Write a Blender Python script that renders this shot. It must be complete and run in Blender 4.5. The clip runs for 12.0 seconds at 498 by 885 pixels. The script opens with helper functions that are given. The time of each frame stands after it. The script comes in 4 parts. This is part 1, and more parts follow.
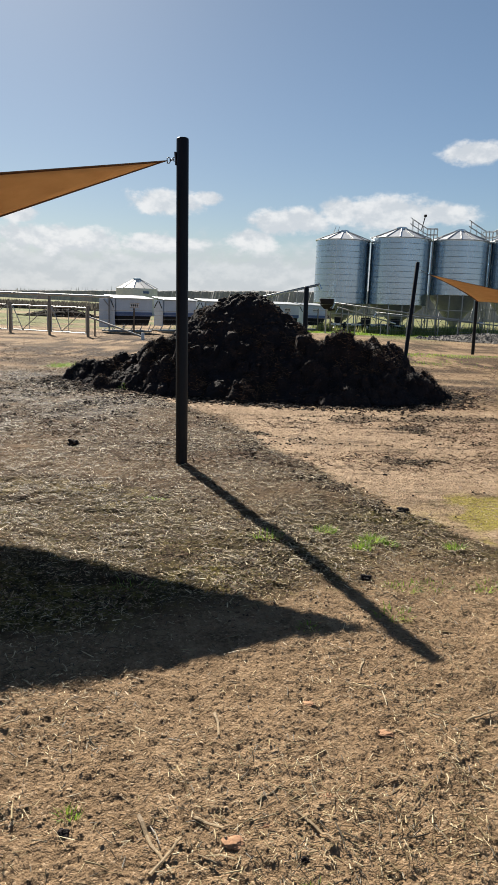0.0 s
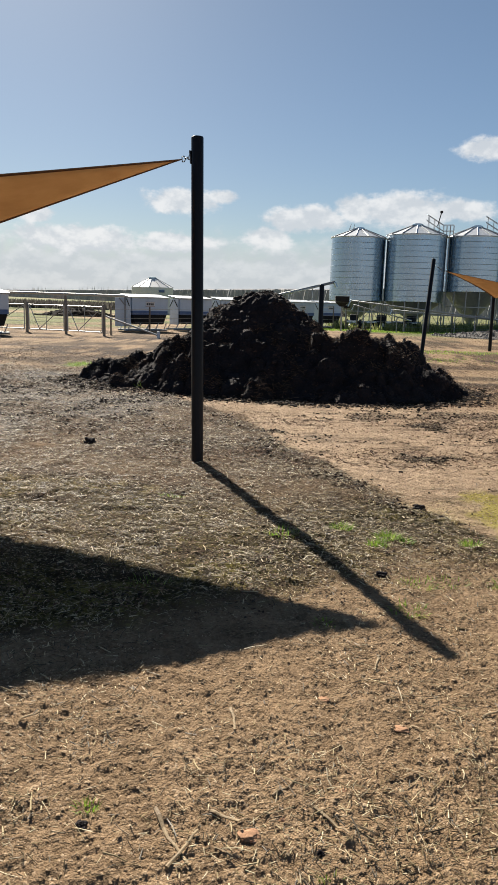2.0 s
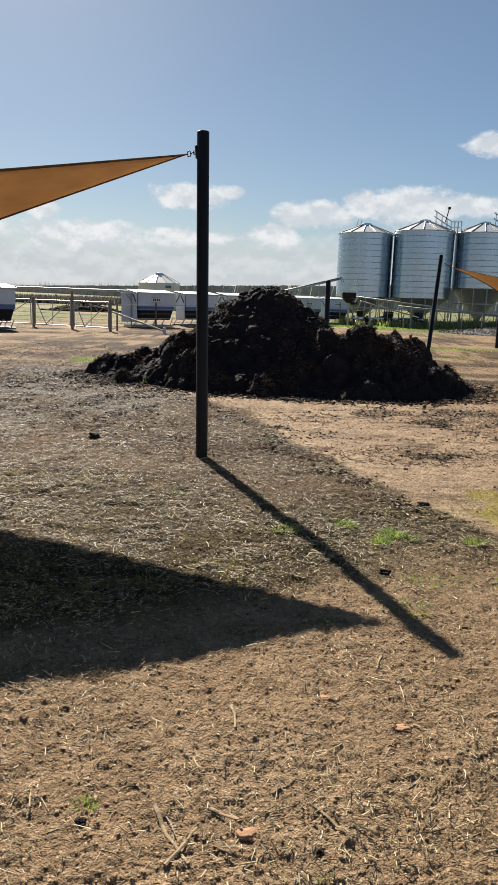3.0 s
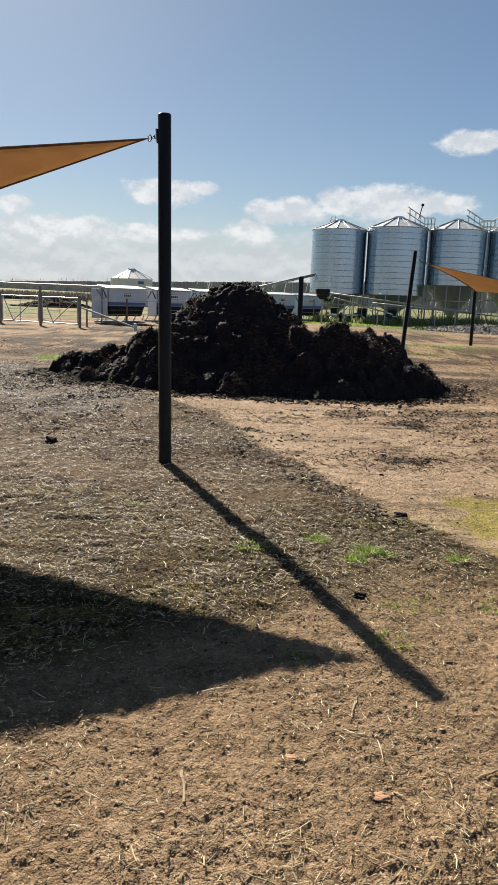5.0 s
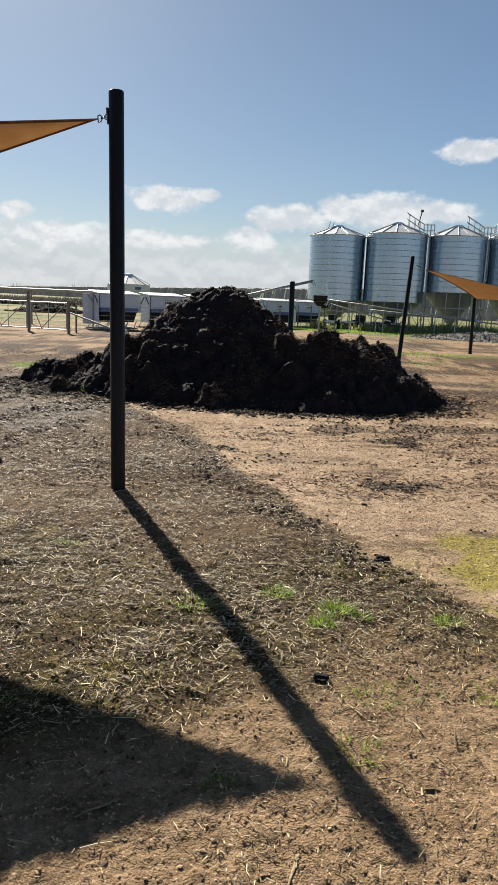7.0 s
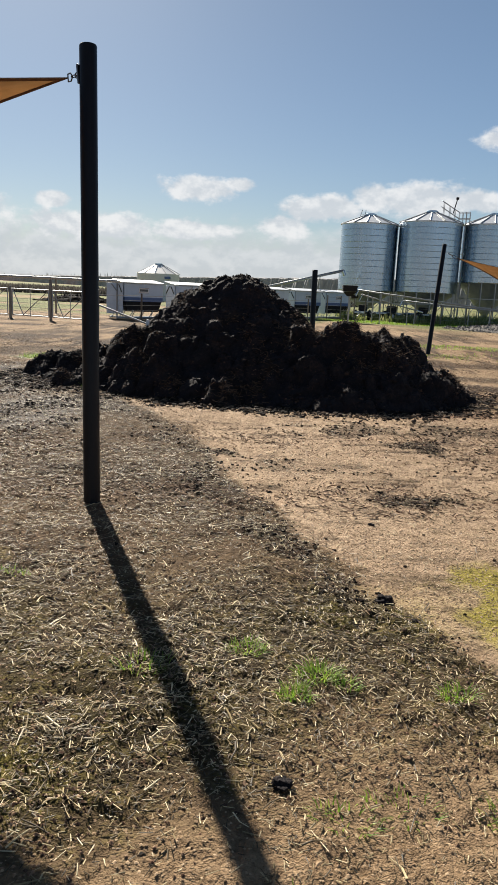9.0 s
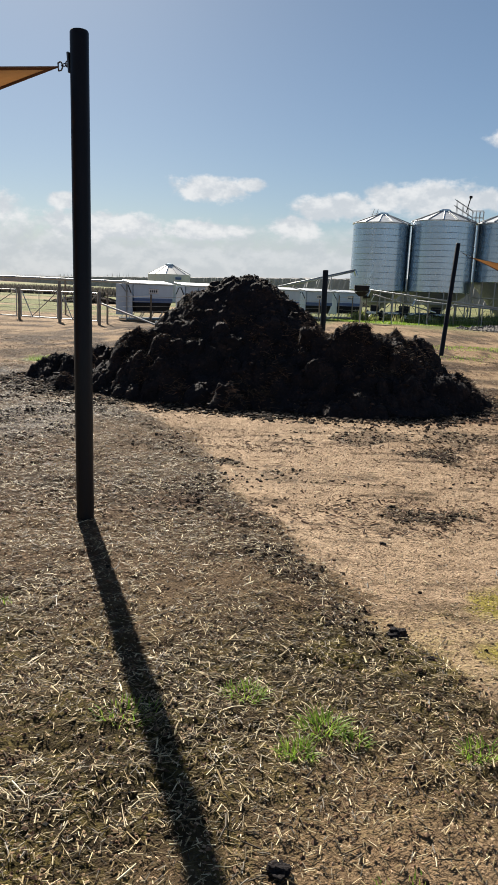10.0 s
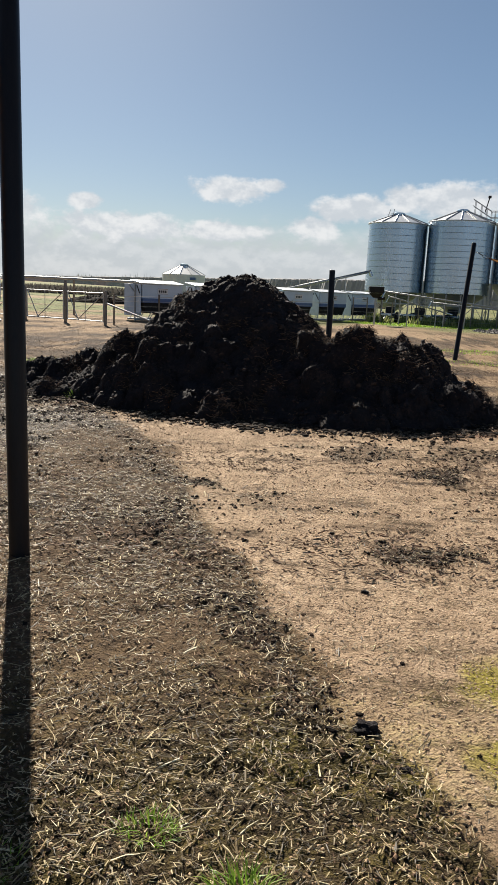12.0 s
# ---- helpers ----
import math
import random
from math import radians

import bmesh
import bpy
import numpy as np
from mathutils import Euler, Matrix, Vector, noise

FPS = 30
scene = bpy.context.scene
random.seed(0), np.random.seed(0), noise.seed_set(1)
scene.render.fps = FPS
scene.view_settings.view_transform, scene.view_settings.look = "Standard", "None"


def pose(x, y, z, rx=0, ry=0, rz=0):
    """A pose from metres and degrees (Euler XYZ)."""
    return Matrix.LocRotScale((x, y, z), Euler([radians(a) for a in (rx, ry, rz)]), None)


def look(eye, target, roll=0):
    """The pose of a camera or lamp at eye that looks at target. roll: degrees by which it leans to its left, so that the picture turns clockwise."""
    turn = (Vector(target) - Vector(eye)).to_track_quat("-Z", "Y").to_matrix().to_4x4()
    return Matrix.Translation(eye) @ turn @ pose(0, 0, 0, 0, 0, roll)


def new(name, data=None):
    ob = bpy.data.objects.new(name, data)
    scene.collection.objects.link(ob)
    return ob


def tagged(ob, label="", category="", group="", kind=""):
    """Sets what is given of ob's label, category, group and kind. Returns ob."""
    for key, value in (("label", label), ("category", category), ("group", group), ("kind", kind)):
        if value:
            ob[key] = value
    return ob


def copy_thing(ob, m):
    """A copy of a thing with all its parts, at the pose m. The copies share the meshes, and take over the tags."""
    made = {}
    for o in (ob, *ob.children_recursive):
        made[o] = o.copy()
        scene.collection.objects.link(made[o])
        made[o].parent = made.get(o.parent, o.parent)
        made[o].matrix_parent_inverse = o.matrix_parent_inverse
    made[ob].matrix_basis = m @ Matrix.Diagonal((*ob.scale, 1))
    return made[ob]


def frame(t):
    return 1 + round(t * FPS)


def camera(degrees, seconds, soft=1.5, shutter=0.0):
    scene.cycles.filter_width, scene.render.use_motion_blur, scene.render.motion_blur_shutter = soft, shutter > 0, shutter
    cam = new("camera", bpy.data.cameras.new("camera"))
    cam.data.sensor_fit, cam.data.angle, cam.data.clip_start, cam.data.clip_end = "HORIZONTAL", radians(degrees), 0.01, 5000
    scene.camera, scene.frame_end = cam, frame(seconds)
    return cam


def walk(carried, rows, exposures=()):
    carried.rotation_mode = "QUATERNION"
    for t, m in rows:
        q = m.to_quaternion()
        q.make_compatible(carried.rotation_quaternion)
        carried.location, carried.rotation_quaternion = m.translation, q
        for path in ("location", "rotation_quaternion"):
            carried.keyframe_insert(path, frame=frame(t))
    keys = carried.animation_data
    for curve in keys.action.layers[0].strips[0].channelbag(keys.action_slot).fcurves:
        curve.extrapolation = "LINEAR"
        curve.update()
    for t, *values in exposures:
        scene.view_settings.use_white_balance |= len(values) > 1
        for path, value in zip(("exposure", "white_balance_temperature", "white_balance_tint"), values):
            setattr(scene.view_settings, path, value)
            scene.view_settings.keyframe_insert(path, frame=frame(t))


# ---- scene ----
cam = camera(37.7, 12.0, soft=0.8)
PATH = [
    (0, (0.004, -0.023, 1.581), (0.004, 1.942, 1.208), 2.1),
    (0.5, (0.01, -0.023, 1.577), (0.008, 1.942, 1.204), 1.9),
    (1, (0.013, -0.023, 1.58), (0.001, 1.941, 1.205), 1.8),
    (1.5, (0.01, -0.026, 1.575), (-0.017, 1.938, 1.2), 1.8),
    (2, (0.007, -0.037, 1.577), (-0.036, 1.926, 1.198), 1.7),
    (2.5, (0.007, -0.026, 1.578), (-0.047, 1.936, 1.193), 1.8),
    (3, (0.021, -0.02, 1.576), (-0.038, 1.94, 1.186), 1.9),
    (4.8, (0.089, 0.342, 1.572), (0.093, 2.301, 1.171), 2.1),
    (5, (0.083, 0.417, 1.568), (0.093, 2.377, 1.171), 2.1),
    (5.5, (0.134, 0.607, 1.552), (0.154, 2.567, 1.156), 2.2),
    (6, (0.274, 0.837, 1.556), (0.294, 2.798, 1.163), 2.3),
    (6.5, (0.351, 1.009, 1.542), (0.365, 2.971, 1.155), 2.3),
    (7, (0.368, 1.255, 1.556), (0.377, 3.218, 1.176), 2.4),
    (7.2, (0.372, 1.367, 1.551), (0.38, 3.33, 1.172), 2.6),
    (8.8, (0.633, 1.961, 1.546), (0.568, 3.919, 1.143), 3.0),
    (9, (0.649, 2.02, 1.551), (0.574, 3.976, 1.142), 2.6),
    (9.5, (0.649, 2.209, 1.575), (0.558, 4.164, 1.164), 2.5),
    (10, (0.689, 2.359, 1.568), (0.582, 4.314, 1.158), 2.4),
    (10.5, (0.81, 2.547, 1.572), (0.687, 4.501, 1.164), 2.5),
    (11, (0.927, 2.716, 1.572), (0.789, 4.669, 1.164), 2.5),
    (11.5, (0.952, 2.92, 1.558), (0.806, 4.872, 1.146), 2.7),
    (12, (0.956, 3.124, 1.577), (0.804, 5.076, 1.167), 2.7),
]
walk(cam, [(t, look(eye, target, roll)) for t, eye, target, roll in PATH],
     [(0, 1.0), (3, 1.0), (7, 1.04), (9.5, 0.98), (12, 0.96)])

# ---------------------------------------------------------------- light
SUN_WAY = Vector((-1.609, 4.04, 3.06)).normalized()      # from the ground towards the sun
SUN_EL = math.asin(SUN_WAY.z)
SUN_AZ = math.atan2(SUN_WAY.x, SUN_WAY.y)

sun_data = bpy.data.lights.new("sun", "SUN")
sun_data.energy, sun_data.angle, sun_data.color = 5.0, radians(0.55), (1.0, 0.92, 0.80)
sun = new("sun", sun_data)
sun.matrix_world = look((0, 0, 30), Vector((0, 0, 30)) - SUN_WAY)


class Nodes:
    """A thin wrapper to write node trees in few words."""

    def __init__(self, tree):
        self.tree = tree
        tree.nodes.clear()

    def add(self, kind, ins=None, **props):
        n = self.tree.nodes.new(kind)
        for k, v in props.items():
            setattr(n, k, v)
        for k, v in (ins or {}).items():
            if isinstance(v, bpy.types.NodeSocket):
                self.tree.links.new(v, n.inputs[k])
            else:
                n.inputs[k].default_value = v
        return n

    def math(self, op, a, b=0.0, c=0.0, clamp=False):
        return self.add("ShaderNodeMath", {0: a, 1: b, 2: c}, operation=op, use_clamp=clamp).outputs[0]

    def vec(self, op, a, b=(0, 0, 0)):
        return self.add("ShaderNodeVectorMath", {0: a, 1: b}, operation=op).outputs[0]

    def noise(self, vector, scale, detail=3.0, rough=0.55, kind="Fac"):
        return self.add("ShaderNodeTexNoise", {"Vector": vector, "Scale": scale, "Detail": detail, "Roughness": rough}).outputs[kind]

    def ramp(self, fac, *stops):
        n = self.add("ShaderNodeValToRGB", {0: fac})
        cr = n.color_ramp
        while len(cr.elements) < len(stops):
            cr.elements.new(0.5)
        for e, (p, c) in zip(cr.elements, stops):
            e.position = p
            e.color = (c, c, c, 1) if isinstance(c, (int, float)) else (*c, 1)
        return n.outputs[0]

    def mix(self, fac, a, b, blend="MIX"):
        n = self.add("ShaderNodeMix", data_type="RGBA", blend_type=blend)
        for k, v in ((0, fac), (6, a), (7, b)):
            if isinstance(v, bpy.types.NodeSocket):
                self.tree.links.new(v, n.inputs[k])
            else:
                n.inputs[k].default_value = v if k == 0 else (*v[:3], 1)
        return n.outputs[2]

    def step(self, v, lo, hi):
        return self.add("ShaderNodeMapRange", {0: v, 1: lo, 2: hi}, interpolation_type="SMOOTHSTEP").outputs[0]


# sky: a clear Nishita sky with fair-weather cumulus and a low bank of cloud
world = bpy.data.worlds.new("sky")
scene.world = world
world.use_nodes = True
W = Nodes(world.node_tree)
sky = W.add("ShaderNodeTexSky", sky_type="NISHITA", sun_disc=False, sun_elevation=SUN_EL, sun_rotation=SUN_AZ,
            altitude=50.0, air_density=1.0, dust_density=0.5, ozone_density=2.5).outputs[0]
way = W.add("ShaderNodeTexCoord").outputs["Generated"]
sep = W.add("ShaderNodeSeparateXYZ", {0: way})
el = W.math("MULTIPLY", W.math("ARCSINE", sep.outputs[2]), 57.2958)
az = W.math("MULTIPLY", W.math("ARCTAN2", sep.outputs[0], sep.outputs[1]), 57.2958)
flat = W.add("ShaderNodeCombineXYZ", {0: az, 1: W.math("MULTIPLY", el, 1.5), 2: 0.0}).outputs[0]
flat = W.vec("ADD", flat, (13.7, 5.1, 2.0))
puff = W.noise(flat, 0.42, 7.0, 0.58)
fine = W.noise(flat, 1.5, 5.0, 0.6)
shape = W.math("ADD", W.math("MULTIPLY", W.math("SUBTRACT", puff, 0.5), 1.15), W.math("MULTIPLY", W.math("SUBTRACT", fine, 0.5), 0.55))
# cumulus: azimuth and elevation of the middle, half width, half height
cloud = None
CUMULUS = [(-6.7, 7.2, 3.3, 1.15), (-3.7, 7.6, 1.5, 0.65), (3.6, 6.2, 2.8, 1.15), (9.9, 6.9, 4.2, 1.7), (6.1, 7.0, 2.0, 1.2), (13.8, 6.9, 3.0, 1.0), (1.6, 6.0, 2.6, 1.25),
           (-0.3, 4.8, 2.6, 1.0), (15.6, 11.0, 2.8, 0.95), (-17.4, 5.8, 1.6, 0.7), (-14.5, 4.2, 6.0, 1.3), (-7.5, 4.2, 4.0, 1.0), (-24.0, 5.0, 5.0, 1.6), (24.0, 8.0, 5.0, 1.6)]
for a, e, w, h in CUMULUS:
    du = W.math("DIVIDE", W.math("SUBTRACT", az, a), w)
    dv = W.math("DIVIDE", W.math("SUBTRACT", el, e), h)
    r = W.math("SUBTRACT", 1.0, W.math("SQRT", W.math("ADD", W.math("MULTIPLY", du, du), W.math("MULTIPLY", dv, dv))))
    cloud = r if cloud is None else W.math("MAXIMUM", cloud, r)
cumulus = W.step(W.math("ADD", W.math("MAXIMUM", cloud, -0.8), shape), 0.0, 0.48)
bank_top = W.math("SUBTRACT", 1.0, W.math("DIVIDE", W.math("ABSOLUTE", W.math("SUBTRACT", el, 1.5)), 3.4))
bank = W.step(W.math("ADD", bank_top, W.math("MULTIPLY", shape, 0.9)), -0.15, 0.7)
below = W.noise(W.vec("ADD", flat, (0.0, 0.9, 0.0)), 0.42, 7.0, 0.58)
lit = W.step(W.math("SUBTRACT", puff, below), -0.12, 0.16)
cum_col = W.mix(lit, (10.2, 10.8, 11.5), (13.9, 14.0, 14.1))
bank_col = W.mix(lit, (9.1, 9.8, 10.5), (10.9, 11.4, 11.9))
tint = W.mix(W.step(el, 3.0, 26.0), (0.915, 0.98, 1.055), (0.945, 1.0, 1.005))
tint = W.mix(W.step(az, -8.0, 26.0), tint, W.mix(1.0, tint, (1.13, 1.13, 1.13), "MULTIPLY"))
calm = W.mix(1.0, sky, tint, "MULTIPLY")
col = W.mix(W.math("MULTIPLY", bank, 0.92), calm, bank_col)
col = W.mix(W.math("MULTIPLY", cumulus, 0.9), col, cum_col)
back = W.add("ShaderNodeBackground", {"Color": col, "Strength": 0.0315})
W.tree.links.new(back.outputs[0], W.add("ShaderNodeOutputWorld").inputs[0])


# ---------------------------------------------------------------- materials
def material(name, rough=0.6, metal=0.0, spec=0.4):
    m = bpy.data.materials.new(name)
    m.use_nodes = True
    n = Nodes(m.node_tree)
    b = n.add("ShaderNodeBsdfPrincipled", {"Roughness": rough, "Metallic": metal, "Specular IOR Level": spec})
    out = n.add("ShaderNodeOutputMaterial", {0: b.outputs[0]})
    return m, n, b, out


def bump(n, b, height, strength=0.5, distance=0.01):
    k = n.add("ShaderNodeBump", {"Height": height, "Strength": strength, "Distance": distance})
    n.tree.links.new(k.outputs[0], b.inputs["Normal"])


def plain(name, dark, light, rough=0.6, metal=0.0, scale=8.0, fine=60.0, relief=0.3, deep=0.004, stretch=(1, 1, 1), spec=0.4):
    """Two tones mixed by a coarse and a fine noise, with relief and uneven gloss."""
    m, n, b, _ = material(name, rough, metal, spec)
    p = n.vec("MULTIPLY", n.add("ShaderNodeTexCoord").outputs["Object"], stretch)
    a, f = n.noise(p, scale, 4.0), n.noise(p, fine, 4.0, 0.65)
    t = n.math("ADD", n.math("MULTIPLY", a, 0.65), n.math("MULTIPLY", f, 0.35))
    n.tree.links.new(n.ramp(t, (0.33, dark), (0.67, light)), b.inputs["Base Color"])
    n.tree.links.new(n.math("MULTIPLY_ADD", a, 0.3, rough - 0.15, clamp=True), b.inputs["Roughness"])
    bump(n, b, f, relief, deep)
    return m


def ground_material():
    m, n, b, _ = material("soil", 0.8, 0.0, 0.3)
    p = n.add("ShaderNodeTexCoord").outputs["Object"]
    at = lambda k: n.add("ShaderNodeAttribute", attribute_name=k).outputs["Fac"]
    big, mid, fin, grit = n.noise(p, 0.8, 5.0), n.noise(p, 6.0, 6.0, 0.65), n.noise(p, 45.0, 5.0, 0.7), n.noise(p, 170.0, 3.0, 0.7)
    t = n.math("ADD", n.math("MULTIPLY", mid, 0.5), n.math("MULTIPLY", fin, 0.5))
    # soil to dung: tone range widened to paint shaded gaps in the grain
    soil = n.ramp(t, (0.36, (0.16, 0.107, 0.061)), (0.5, (0.345, 0.235, 0.137)), (0.64, (0.52, 0.37, 0.226)))
    sand = n.ramp(t, (0.35, (0.27, 0.19, 0.115)), (0.5, (0.51, 0.367, 0.242)), (0.65, (0.70, 0.525, 0.36)))
    litter = n.ramp(t, (0.40, (0.008, 0.006, 0.002)), (0.5, (0.045, 0.035, 0.010)), (0.63, (0.20, 0.155, 0.05)))
    litter = n.mix(n.step(n.math("ADD", n.add("ShaderNodeSeparateXYZ", {0: p}).outputs[1], n.math("MULTIPLY", n.noise(p, 0.6, 4.0), 4.0)), 6.9, 8.4), litter, n.ramp(t, (0.40, (0.012, 0.007, 0.004)), (0.5, (0.068, 0.042, 0.022)), (0.63, (0.26, 0.17, 0.098))))
    dung = n.ramp(t, (0.4, (0.010, 0.006, 0.004)), (0.62, (0.085, 0.050, 0.031)))
    moss = n.ramp(t, (0.3, (0.25, 0.21, 0.035)), (0.7, (0.52, 0.44, 0.11)))
    lawn = n.ramp(t, (0.3, (0.09, 0.11, 0.035)), (0.7, (0.23, 0.26, 0.085)))
    red = n.ramp(t, (0.3, (0.15, 0.07, 0.045)), (0.7, (0.34, 0.18, 0.12)))
    sand = n.mix(n.step(n.noise(n.vec("MULTIPLY", p, (0.6, 1.5, 1)), 2.2, 6.0, 0.68), 0.5, 0.68), sand, litter)
    c = soil
    wobble = n.math("MULTIPLY", n.math("SUBTRACT", n.math("ADD", n.math("MULTIPLY", mid, 0.6), n.math("MULTIPLY", fin, 0.4)), 0.5), 1.6)
    for key, tone in (("red", red), ("sand", sand), ("litter", litter), ("moss", moss), ("dung", dung), ("lawn", lawn)):
        a = at(key)
        c = n.mix(n.step(n.math("ADD", a, n.math("MULTIPLY", wobble, n.math("MULTIPLY", n.math("MULTIPLY", a, n.math("SUBTRACT", 1.0, a)), 3.0))), 0.15, 0.85), c, tone)
    n.tree.links.new(n.mix(n.step(big, 0.35, 0.7), n.mix(1.0, c, (0.82, 0.80, 0.78), "MULTIPLY"), c), b.inputs["Base Color"])
    n.tree.links.new(n.math("MULTIPLY_ADD", at("wet"), -0.25, 0.90), b.inputs["Roughness"])
    n.tree.links.new(n.math("MULTIPLY_ADD", at("wet"), 0.15, 0.14), b.inputs["Specular IOR Level"])
    cell = n.add("ShaderNodeTexVoronoi", {"Vector": p, "Scale": 75.0}).outputs["Distance"]
    seed = n.add("ShaderNodeTexVoronoi", {"Vector": p, "Scale": 190.0}).outputs["Distance"]
    h = n.math("ADD", n.math("ADD", n.math("MULTIPLY", fin, 0.9), n.math("MULTIPLY", grit, 0.25)), n.math("ADD", n.math("MULTIPLY", cell, -0.35), n.math("MULTIPLY", seed, -0.25)))
    bump(n, b, h, 1.0, 0.026)
    return m


def island_material(name, stops, rough=0.7, spec=0.3, scale=40.0, through_light=0.0):
    """A tone for each loose piece, from its Random Per Island, with a little grain."""
    m, n, b, out = material(name, rough, 0.0, spec)
    p = n.add("ShaderNodeTexCoord").outputs["Object"]
    rnd = n.add("ShaderNodeNewGeometry").outputs["Random Per Island"]
    tone = n.ramp(rnd, *stops)
    grain = n.ramp(n.noise(p, scale, 3.0), (0.3, 0.72), (0.7, 1.0))
    c = n.mix(1.0, tone, grain, "MULTIPLY")
    n.tree.links.new(c, b.inputs["Base Color"])
    if through_light:
        tr = n.add("ShaderNodeBsdfTranslucent", {"Color": c})
        mx = n.add("ShaderNodeMixShader", {0: through_light, 1: b.outputs[0], 2: tr.outputs[0]})
        n.tree.links.new(mx.outputs[0], out.inputs[0])
    return m


def compost_material():
    m, n, b, _ = material("compost", 0.8, 0.0, 0.16)
    p = n.add("ShaderNodeTexCoord").outputs["Object"]
    a, f, g = n.noise(p, 3.0, 5.0), n.noise(p, 26.0, 6.0, 0.7), n.noise(p, 90.0, 4.0, 0.7)
    t = n.math("ADD", n.math("MULTIPLY", a, 0.45), n.math("MULTIPLY", f, 0.55))
    # dark stops lean blue, copying the cool cast of the heap's shade
    n.tree.links.new(n.ramp(t, (0.3, (0.009, 0.009, 0.011)), (0.52, (0.025, 0.021, 0.023)), (0.7, (0.085, 0.056, 0.044))), b.inputs["Base Color"])
    bump(n, b, n.math("ADD", n.math("MULTIPLY", f, 0.6), n.math("MULTIPLY", g, 0.4)), 1.0, 0.05)
    return m


def galvanised(name, tint=(0.60, 0.66, 0.71), rough=0.32, metal=0.75):
    m, n, b, _ = material(name, rough, metal)
    p = n.add("ShaderNodeTexCoord").outputs["Object"]
    a = n.noise(n.vec("MULTIPLY", p, (3, 3, 0.35)), 1.6, 5.0, 0.6)
    f = n.noise(p, 14.0, 4.0, 0.6)
    t = n.math("ADD", n.math("MULTIPLY", a, 0.7), n.math("MULTIPLY", f, 0.3))
    n.tree.links.new(n.ramp(t, (0.3, tuple(0.72 * k for k in tint)), (0.7, tint)), b.inputs["Base Color"])
    n.tree.links.new(n.math("MULTIPLY_ADD", t, 0.3, rough - 0.15), b.inputs["Roughness"])
    return m


def sail_material():
    """Knitted shade cloth: half of the light goes through."""
    m, n, b, out = material("shade_cloth", 0.8, 0.0, 0.2)
    p = n.add("ShaderNodeTexCoord").outputs["Object"]
    a, f = n.noise(n.vec("MULTIPLY", p, (1, 1, 4)), 3.0, 4.0), n.noise(p, 120.0, 2.0)
    t = n.math("ADD", n.math("MULTIPLY", a, 0.7), n.math("MULTIPLY", f, 0.3))
    c = n.ramp(t, (0.3, (0.52, 0.35, 0.20)), (0.7, (0.64, 0.455, 0.27)))
    n.tree.links.new(c, b.inputs["Base Color"])
    bump(n, b, f, 0.3, 0.002)
    tr = n.add("ShaderNodeBsdfTranslucent", {"Color": c})
    mx = n.add("ShaderNodeMixShader", {0: 0.38, 1: b.outputs[0], 2: tr.outputs[0]})
    n.tree.links.new(mx.outputs[0], out.inputs[0])
    return m


SOIL = ground_material()
COMPOST = compost_material()
STRAW = island_material("straw", ((0.0, (0.035, 0.024, 0.011)), (0.36, (0.11, 0.077, 0.034)), (0.72, (0.39, 0.295, 0.145)), (1.0, (0.90, 0.75, 0.46))), 0.5, 0.25, 40.0)
CRUMB = island_material("crumbs", ((0.0, (0.20, 0.135, 0.08)), (0.5, (0.36, 0.245, 0.145)), (1.0, (0.60, 0.44, 0.28))), 0.9, 0.15)
GRIT = island_material("grit", ((0.0, (0.16, 0.09, 0.055)), (0.35, (0.40, 0.275, 0.175)), (1.0, (0.70, 0.53, 0.37))), 0.9, 0.15)
CHAFF = island_material("chaff", ((0.0, (0.055, 0.030, 0.018)), (0.45, (0.19, 0.108, 0.066)), (0.8, (0.33, 0.21, 0.125)), (1.0, (0.58, 0.42, 0.26))), 0.75, 0.2)
DUNG = island_material("dung", ((0.0, (0.009, 0.007, 0.006)), (0.6, (0.03, 0.021, 0.015)), (1.0, (0.12, 0.078, 0.05))), 0.9, 0.09)
GRASS = island_material("grass", ((0.0, (0.13, 0.27, 0.025)), (0.6, (0.28, 0.46, 0.05)), (1.0, (0.52, 0.58, 0.14))), 0.45, 0.4, 60.0, 0.55)
WEED = island_material("weeds", ((0.0, (0.17, 0.22, 0.07)), (0.6, (0.36, 0.42, 0.14)), (1.0, (0.60, 0.56, 0.27))), 0.6, 0.3, 10.0, 0.55)
# greyed and paled well past real foliage to stand in for distant haze
HAZY_TREE = plain("hazed_trees", (0.26, 0.255, 0.26), (0.43, 0.425, 0.43), 0.9, 0.0, 0.12, 1.1, 0.3, 0.2, (1, 1, 1))
# pale tone imitates sky light coming through the thin far treetops
BARE = plain("bare_trees", (0.46, 0.47, 0.46), (0.55, 0.56, 0.55), 0.9, 0.0, 1.0, 5.0)
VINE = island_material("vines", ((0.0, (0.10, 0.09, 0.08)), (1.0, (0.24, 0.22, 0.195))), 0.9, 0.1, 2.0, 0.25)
GRAVEL = island_material("gravel", ((0.0, (0.07, 0.065, 0.06)), (0.6, (0.20, 0.18, 0.16)), (1.0, (0.38, 0.35, 0.31))), 0.85, 0.3)
BARK = plain("stick_wood", (0.13, 0.085, 0.045), (0.42, 0.31, 0.17), 0.7, 0.0, 12.0, 90.0, 0.6, 0.004, (1, 1, 1))
STONE = plain("ironstone", (0.28, 0.14, 0.075), (0.48, 0.28, 0.16), 0.9, 0.0, 30.0, 140.0, 0.6, 0.004)
POST = plain("black_paint", (0.004, 0.005, 0.008), (0.014, 0.014, 0.017), 0.40, 0.0, 2.5, 45.0, 0.12, 0.001, (3, 3, 0.5), 0.2)
